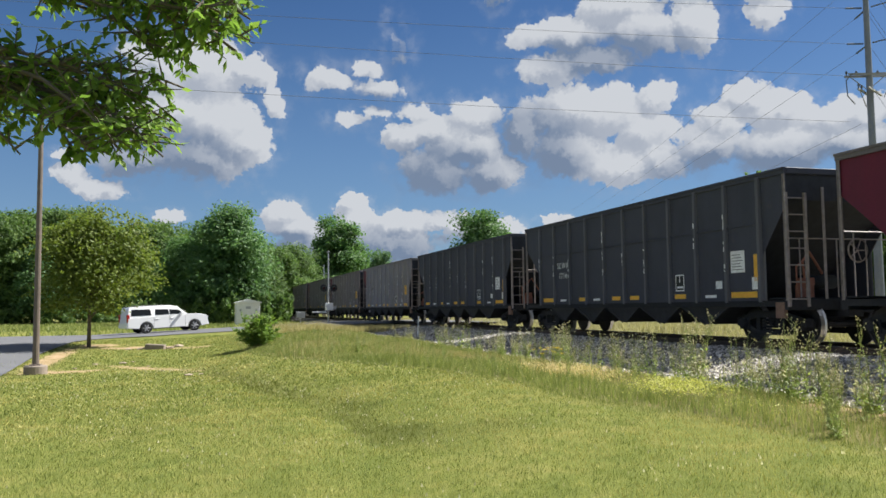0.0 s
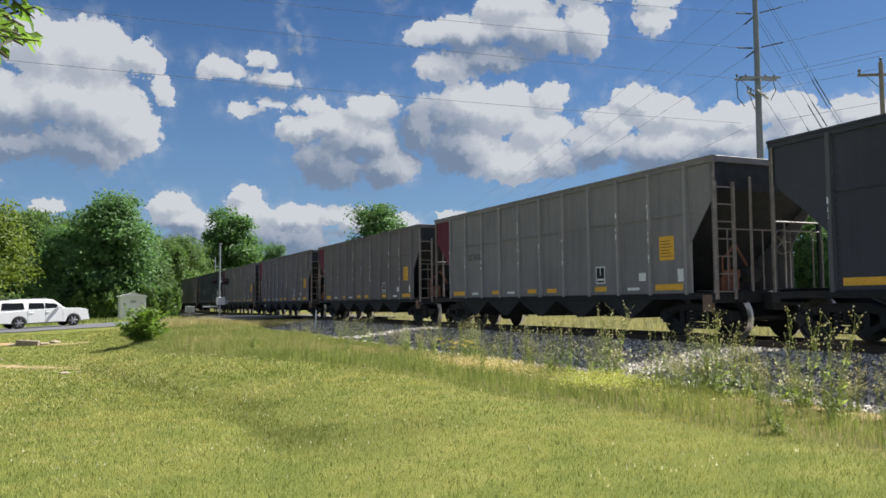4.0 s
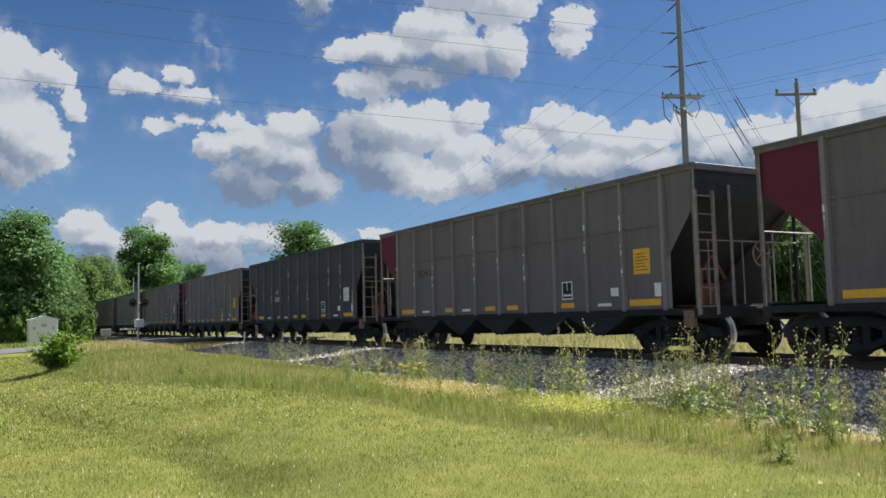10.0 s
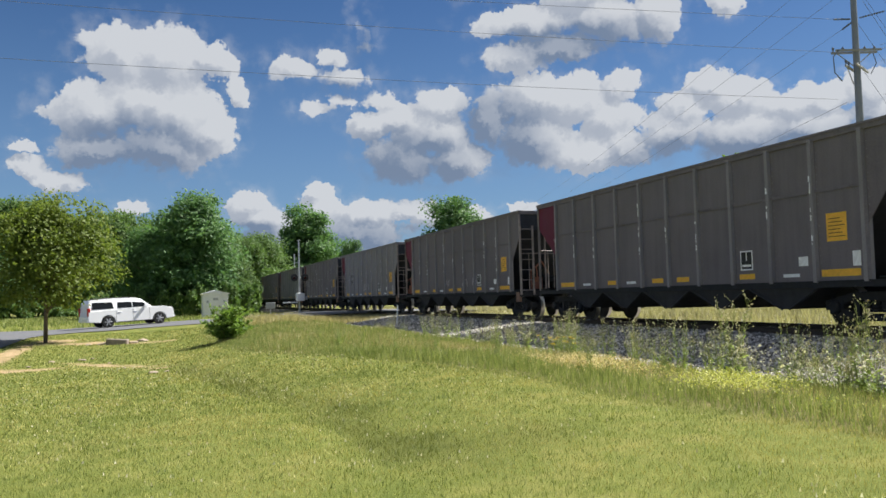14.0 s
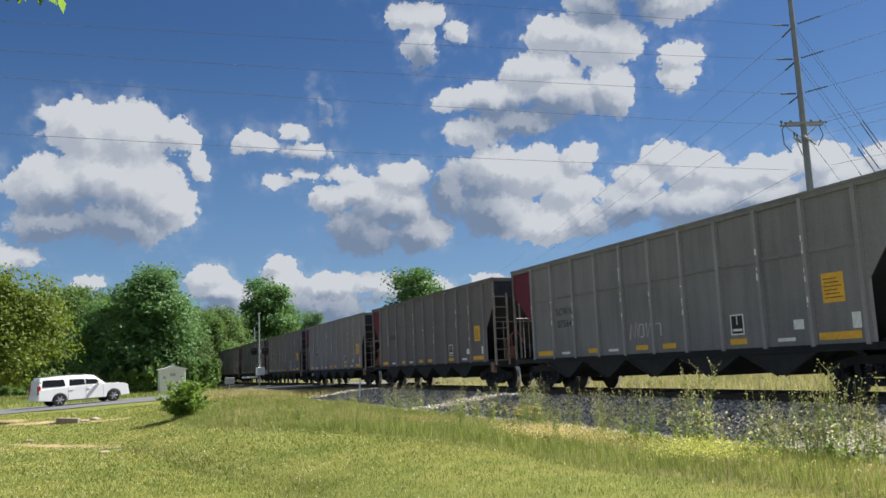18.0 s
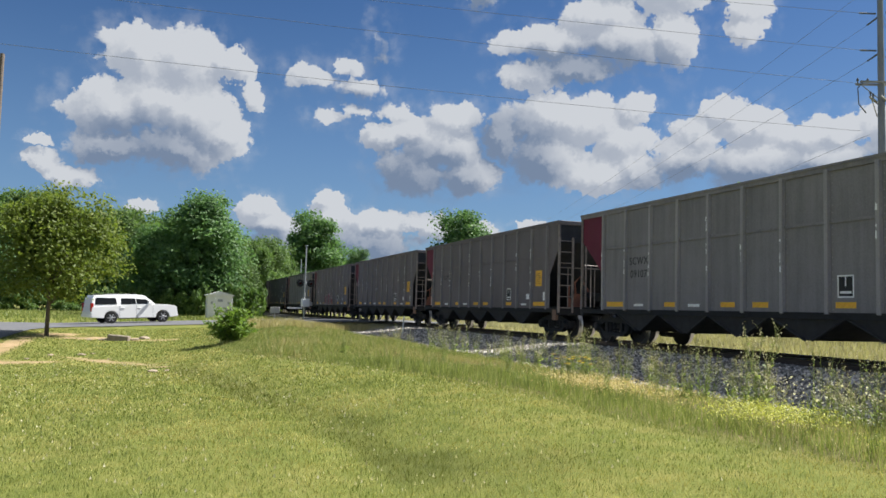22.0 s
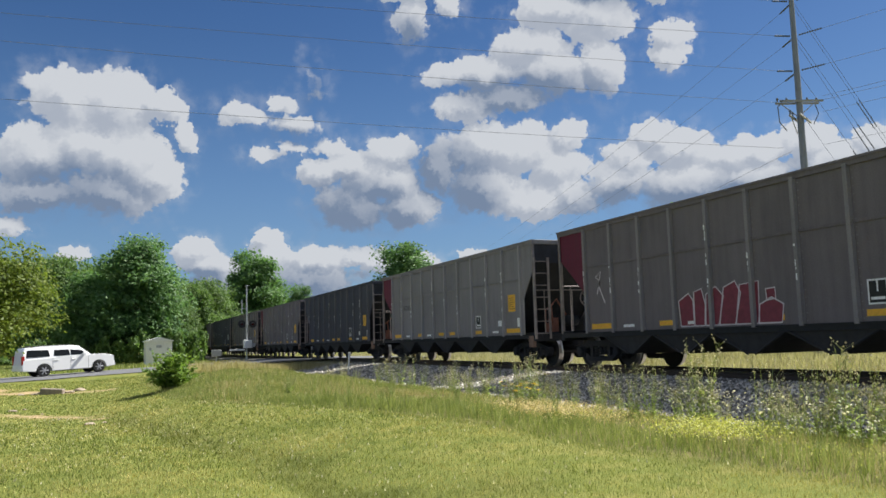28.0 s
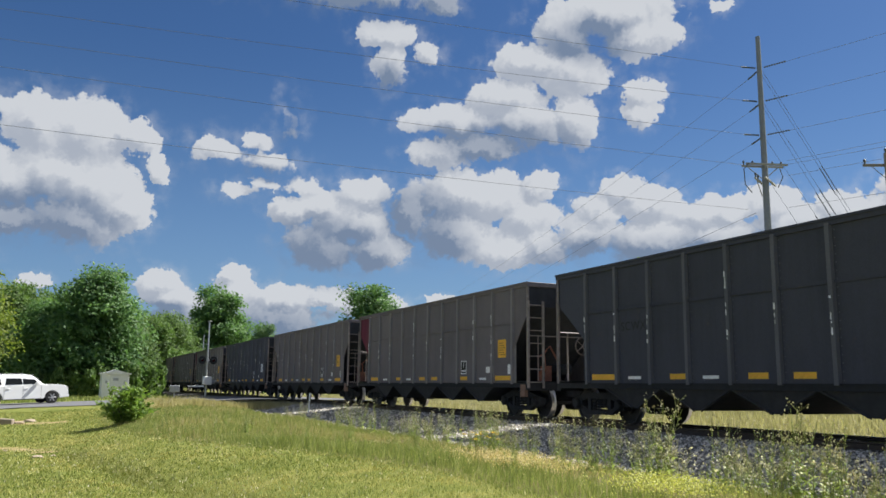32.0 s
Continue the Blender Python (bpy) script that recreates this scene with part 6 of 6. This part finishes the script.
def scatter(rs, n, x0, x1, y0, y1, keep, near=0.0):
    """Random places in a rectangle, thinning with y, kept by a test."""
    u = rs.uniform(0, 1, n)
    y = y0 + (y1 - y0) * (u ** (1 + near))
    x = rs.uniform(x0, x1, n)
    out = [(a, b, ground_z(a, b)) for a, b in zip(x, y) if keep(a, b)]
    return np.array(out).T


def on_lawn(x, y):
    # only the wedge that the path can see
    return -0.30 * y - 1.0 < x < y * 1.25 + 0.5 and x < lawn_edge(y) + 0.1 and soil_at(x, y) < 0.35 + 0.4 * random.random()


def in_rough(x, y):
    return lawn_edge(y) - 0.1 < x < TRACK - 5.7 + 0.5 * noise.noise((x, y * 0.7, 0)) and x < y * 1.3 + 1 and random.random() > soil_at(x, y) * 0.85


def lush_at(x, y):
    return dark_grass_at(x, y) > random.uniform(0.15, 0.9)


def straw_at(x, y):
    return noise.noise((x * 0.55, y * 0.35, 12)) + 0.7 * noise.noise((x * 2.1, y * 1.6, 3)) + random.gauss(0, 0.22) > 0.22


random.seed(4)
rs = np.random.RandomState(4)


def lawn(n, x0, x1, y0, y1, near, h0, h1, w0, w1, thin):
    x, y, z = scatter(rs, n, x0, x1, y0, y1, lambda a, b: random.random() < thin(b) and on_lawn(a, b), near)
    kind = np.array([0 if lush_at(a, b) else (2 if straw_at(a, b) else 1) for a, b in zip(x, y)])
    for k, mat, tall, label in ((0, LUSH_BLADE, 1.25, "longer dark green grass in patches of the lawn"), (1, LAWN_BLADE, 1.0, "short mown yellow-green lawn grass"), (2, STRAW_BLADE, 0.9, "short mown straw-tinged lawn grass")):
        m = kind == k
        c = int(m.sum())
        blades("lawn_grass", rs, x[m], y[m], z[m], rs.uniform(h0, h1, c) * tall, rs.uniform(w0, w1, c) * (0.45 + y[m] / 15), mat, label, "grass", 0.6)


lawn(265000, -6, 6.2, 3.4, 21, 0.6, 0.018, 0.052, 0.0022, 0.0045, lambda b: 1 - ss(12, 21, b))
lawn(160000, -12, 6.2, 10, 48, 0.8, 0.025, 0.062, 0.0045, 0.009, lambda b: ss(10, 19, b))
# clover heads in the lawn
x, y, z = scatter(rs, 4200, -6, 6.0, 5.5, 30, lambda a, b: on_lawn(a, b) and noise.noise((a * 0.6, b * 0.35, 31)) > random.uniform(-0.35, 0.5), 0.3)
blades("clover_heads", rs, x, y, z + 0.045, np.full(len(x), 0.022), rs.uniform(0.007, 0.012, len(x)) * (0.7 + y / 25), SEED, "small pale clover heads in the lawn", "clover", 0.2)


def tall_height(x, y):
    k = ss(0.0, 0.5, x - lawn_edge(y)) * (1 - 0.72 * ss(0.5, 1.5, x - lawn_edge(y)) * ss(30, 18, y))
    lump = 0.6 + 0.9 * max(0.0, noise.noise((x * 0.9, y * 0.5, 6)) + 0.25)
    return (0.07 + 0.17 * k) * lump


def dry_share(a, b):
    """Green by the lawn, straw-coloured towards the stones."""
    return min(1.0, max(0.0, (0.1 if b < 20 else 0.04) + (0.55 if b < 22 else 0.3) * ss(0.5, 1.6, a - lawn_edge(b)) + 0.7 * (dry_at(a, b) - 0.5)))


def grow(name, n, y0, y1, mat, label, test, thin, height=1.0, near=0.6):
    x, y, z = scatter(rs, n, 1.2, 9.6, y0, y1, lambda a, b: in_rough(a, b) and test(a, b), near)
    h = np.array([tall_height(a, b) for a, b in zip(x, y)]) * rs.uniform(0.55, 1.3, len(x)) * height
    return blades(name, rs, x, y, z, h, thin * rs.uniform(0.6, 1.3, len(x)) * (0.5 + y / 16), mat, label, "grass", 0.32)


grow("tall_grass", 150000, 3.2, 22, TALL_BLADE, "tall green grass along the foot of the railway bank", lambda a, b: random.random() > dry_share(a, b), 0.0045)
grow("tall_grass", 110000, 20, 51, TALL_BLADE, "tall green grass along the foot of the railway bank", lambda a, b: random.random() > dry_share(a, b), 0.0045, 0.85)
grow("dry_grass", 80000, 3.5, 22, DRY_BLADE, "dry straw-coloured seeding grass on the bank", lambda a, b: random.random() < dry_share(a, b), 0.0035, 0.9)
grow("dry_grass", 80000, 20, 51, DRY_BLADE, "dry straw-coloured seeding grass on the bank", lambda a, b: random.random() < dry_share(a, b), 0.004, 0.85)
# rank grass before the crossing
x, y, z = scatter(rs, 12000, 3.0, 12.5, 43, 51.5, lambda a, b: True, 0.0)
blades("tall_grass", rs, x, y, z, rs.uniform(0.2, 0.5, len(x)), rs.uniform(0.012, 0.028, len(x)), DRY_BLADE, "dry uncut grass before the level crossing", "grass")
# rough grass round the crossing and across the road
x, y, z = scatter(rs, 60000, -40, 12, 47, 100, lambda a, b: not 51.2 < b < 62.8 and a > -0.30 * b - 2 and not (a < -3 and b < 51.6) and (b > 60 or a > lawn_edge(b)), 0.3)
blades("verge_grass", rs, x, y, z, rs.uniform(0.1, 0.35, len(x)), rs.uniform(0.02, 0.05, len(x)), TALL_BLADE, "uncut grass on the road verges", "grass")
x, y, z = scatter(rs, 50000, TRACK + 4.5, 48, 4, 90, lambda a, b: a < 1.4 * b + 10, 0.4)
blades("verge_grass", rs, x, y, z, rs.uniform(0.1, 0.4, len(x)), rs.uniform(0.02, 0.045, len(x)), MEADOW_BLADE, "sunlit pale meadow grass beyond the track", "grass")


def weed_model(seed, h, heads, leafy):
    """A tall branching weed: leaning stalks, narrow leaves low down, a loose spray of seed heads."""
    rnd = random.Random(seed)
    stalks, leaves, balls = bmesh.new(), [], []
    for _ in range(rnd.randint(5, 9)):
        a, out = rnd.uniform(0, 6.28), rnd.uniform(0.06, 0.34) * h
        tall = h * rnd.uniform(0.5, 1.08)
        top = Vector((math.cos(a) * out, math.sin(a) * out, tall))
        root = Vector((math.cos(a) * 0.05, math.sin(a) * 0.05, -0.05))
        mid = root.lerp(top, 0.55) + Vector((rnd.uniform(-0.05, 0.05), rnd.uniform(-0.05, 0.05), 0.04 * h))
        tube(stalks, [root, mid, top], 0.0052, 4, 0.0024, caps=False)

        def along(k):
            return root.lerp(mid, k / 0.55) if k < 0.55 else mid.lerp(top, (k - 0.55) / 0.45)

        for _ in range(rnd.randint(5, 9)):
            p = along(rnd.uniform(0.5, 1.0))
            d = Vector((rnd.uniform(-1, 1), rnd.uniform(-1, 1), rnd.uniform(0.7, 1.6))).normalized()
            e = p + d * rnd.uniform(0.06, 0.17) * h
            tube(stalks, [p, e], 0.0028, 3, 0.0016, caps=False)
            for _ in range(heads):
                b = e + Vector((rnd.gauss(0, 0.025), rnd.gauss(0, 0.025), rnd.gauss(0.01, 0.02)))
                balls.append(b)
        for _ in range(leafy):
            k = rnd.random() ** 1.8 * 0.9 + 0.02
            p = along(k)
            b = rnd.uniform(0, 6.28)
            d = Vector((math.cos(b), math.sin(b), rnd.uniform(0.2, 1.2))).normalized()
            side = d.cross(Vector((0, 0, 1))).normalized()
            ln = rnd.uniform(0.06, 0.17) * (1.25 - k) * min(1.2, h + 0.2)
            w = ln * rnd.uniform(0.08, 0.14)
            leaves.append([p, p + d * ln * 0.5 + side * w, p + d * ln + Vector((0, 0, -0.3 * ln)), p + d * ln * 0.5 - side * w])
    heads_bm = bmesh.new()
    for b in balls:
        r = rnd.uniform(0.006, 0.013)
        vs = [heads_bm.verts.new(b + Vector(o) * r) for o in ((1, 0, 0), (-1, 0, 0), (0, 1, 0), (0, -1, 0), (0, 0, 1.4), (0, 0, -1))]
        for f in ((0, 2, 4), (2, 1, 4), (1, 3, 4), (3, 0, 4), (2, 0, 5), (1, 2, 5), (3, 1, 5), (0, 3, 5)):
            heads_bm.faces.new([vs[i] for i in f])
    return mesh_of("stalks", stalks, STALK), quads("leaves", np.array([[list(v) for v in q] for q in leaves]), WEED_LEAF), mesh_of("seed_heads", heads_bm, SEED)


WEEDS = [weed_model(i, 1.0, 2, 26) for i in range(3)] + [weed_model(10 + i, 0.72, 2, 7) for i in range(3)] + [weed_model(20 + i, 0.45, 0, 46) for i in range(2)]


def plant_weed(k, x, y, s, label, turn):
    w = thing("weed", label, "weed", "weeds along the ballast", at=pose(x, y, ground_z(x, y), 0, 0, turn))
    for name, me in zip(("stem", "foliage", "seeding_top"), WEEDS[k]):
        tagged(part(name, me, None, w, at=Matrix.Diagonal((s, s, s, 1))), kind="stuff")


TALLW, SEEDW, LEAFW = "tall branching green weed at the ballast's edge", "dry seeding weed at the ballast's edge", "low leafy green weed in the rough grass"
rnd = random.Random(9)
for k, x, y, s in ((0, 8.3, 12.1, 1.1), (1, 8.2, 12.3, 1.0), (0, 8.4, 17.6, 0.85), (1, 8.2, 17.0, 0.95), (2, 8.5, 18.4, 0.8), (0, 8.0, 18.9, 0.75), (1, 8.4, 15.0, 0.8), (2, 8.3, 14.2, 0.75), (0, 7.9, 9.3, 1.0), (2, 8.1, 9.0, 0.95), (1, 7.6, 7.6, 1.05), (0, 7.5, 7.1, 0.95), (2, 8.5, 10.4, 0.9), (1, 8.6, 16.2, 0.6), (0, 8.3, 21.5, 0.6), (1, 8.4, 25, 0.6), (2, 8.3, 30, 0.6)):
    plant_weed(k, x, y, s, TALLW, rnd.uniform(0, 360))
for i in range(64):
    y = 6.2 + 24 * rnd.random() ** 2.0
    x = 8.3 + rnd.gauss(-0.25, 0.5) - 0.03 * max(0.0, y - 16)
    plant_weed(3 + i % 3, x, y, rnd.uniform(0.45, 1.0), SEEDW, rnd.uniform(0, 360))
for i in range(26):
    y = 8 + 18 * rnd.random() ** 1.2
    plant_weed(i % 3, 8.25 + rnd.uniform(-0.7, 0.35), y, rnd.uniform(0.55, 0.95), TALLW, rnd.uniform(0, 360))
for i in range(22):
    y = 12 + 22 * rnd.random()
    plant_weed(6 + i % 2, lawn_edge(y) + rnd.uniform(1.0, 3.0), y, rnd.uniform(0.6, 1.2), LEAFW, rnd.uniform(0, 360))
for x, y, s in ((5.9, 6.3, 1.0), (6.2, 6.7, 0.8), (6.7, 6.4, 0.9), (6.3, 8.2, 0.7), (6.6, 9.3, 0.75), (7.0, 7.6, 0.9), (7.4, 10.2, 0.8), (6.9, 13.5, 0.6), (7.3, 18.2, 0.6), (7.6, 18.8, 0.7), (6.5, 5.6, 0.9), (7.2, 6.0, 0.8)):
    plant_weed(6 + int(x * 10) % 2, x, y, s, LEAFW, rnd.uniform(0, 360))


def yellow_flowers(x, y):
    f = thing("yellow_flowers", "clump of bright yellow flowers at the ballast's edge", "flower", at=pose(x, y, ground_z(x, y)))
    rnd = random.Random(2)
    st, pe = bmesh.new(), []
    for _ in range(16):
        p = Vector((rnd.gauss(0, 0.13), rnd.gauss(0, 0.13), rnd.uniform(0.30, 0.46)))
        tube(st, [(p.x * 0.4, p.y * 0.4, 0), p], 0.004, 4, caps=False)
        for j in range(7):
            a = j * 0.9
            d, e = Vector((math.cos(a), math.sin(a), 0.25)), Vector((-math.sin(a), math.cos(a), 0))
            pe.append([list(p), list(p + d * 0.026 + e * 0.018), list(p + d * 0.055), list(p + d * 0.026 - e * 0.018)])
    tagged(part("stem", st, STALK, f), kind="stuff")
    tagged(part("petals", quads("petals", np.array(pe), PETAL), None, f), kind="stuff")


yellow_flowers(6.75, 14.9)
# drifts of small blossom in the rough strip
def drift(name, label, mat, cx, cy, rx, ry, n, h0, h1, size):
    x = cx + rx * rs.normal(0, 0.5, n)
    y = cy + ry * rs.normal(0, 0.5, n)
    z = np.array([ground_z(a, b) for a, b in zip(x, y)]) + rs.uniform(h0, h1, n)
    me = quads(name, leaf_cloud(rs, np.stack([x, y, z], 1), np.tile([0, -0.3, 1.0], (n, 1)), size, 1.1), mat)
    tagged(new(name, me), label, "flower", kind="stuff")


LIME = "drift of lime-yellow blossom in rough grass"
drift("lime_blossom", LIME, PETAL_LIME, 6.35, 9.7, 0.5, 0.8, 2400, 0.1, 0.28, 0.02)
drift("lime_blossom", LIME, PETAL_LIME, 6.5, 12.6, 0.6, 1.4, 300, 0.1, 0.22, 0.016)
drift("gold_grass_heads", "drift of straw-gold seeding grass heads in the rough strip", GOLD, 6.6, 13.6, 0.7, 1.7, 4200, 0.04, 0.2, 0.02)
drift("lime_blossom", LIME, PETAL_LIME, 6.1, 7.6, 0.5, 0.9, 200, 0.1, 0.22, 0.016)
DAISY = "scatter of small white daisy heads by the ballast"
drift("daisy_heads", DAISY, SEED, 7.5, 10.4, 0.5, 1.8, 300, 0.2, 0.5, 0.028)
drift("daisy_heads", DAISY, SEED, 7.5, 8.0, 0.6, 1.4, 220, 0.15, 0.5, 0.026)
drift("daisy_heads", DAISY, SEED, 7.3, 21.0, 0.8, 6.0, 240, 0.2, 0.5, 0.03)

# ---- what moves ----
def motions():
    times = [i * 2.0 for i in range(17)]
    for n, car in train:
        walk(car, [(t, car_pose(n, run(t))) for t in times])
    # the wheels roll with the train: one track of keys for each place in a truck
    sets = [ob for n, car in train for truck in car.children if truck.name.startswith("truck") for ob in truck.children if ob.name.startswith("wheelset")]
    for place in (-0.89, 0.89):
        mine = [ob for ob in sets if abs(ob.matrix_basis.translation.y - place) < 0.01]
        walk(mine[0], [(i / 15, pose(0, place, 0.457, math.degrees((run(i / 15) - run(0)) / 0.457))) for i in range(481)])
        keys = mine[0].animation_data
        for ob in mine[1:]:
            ob.rotation_mode = "QUATERNION"
            ob.animation_data_create()
            ob.animation_data.action = keys.action
            ob.animation_data.action_slot = keys.action_slot


motions()
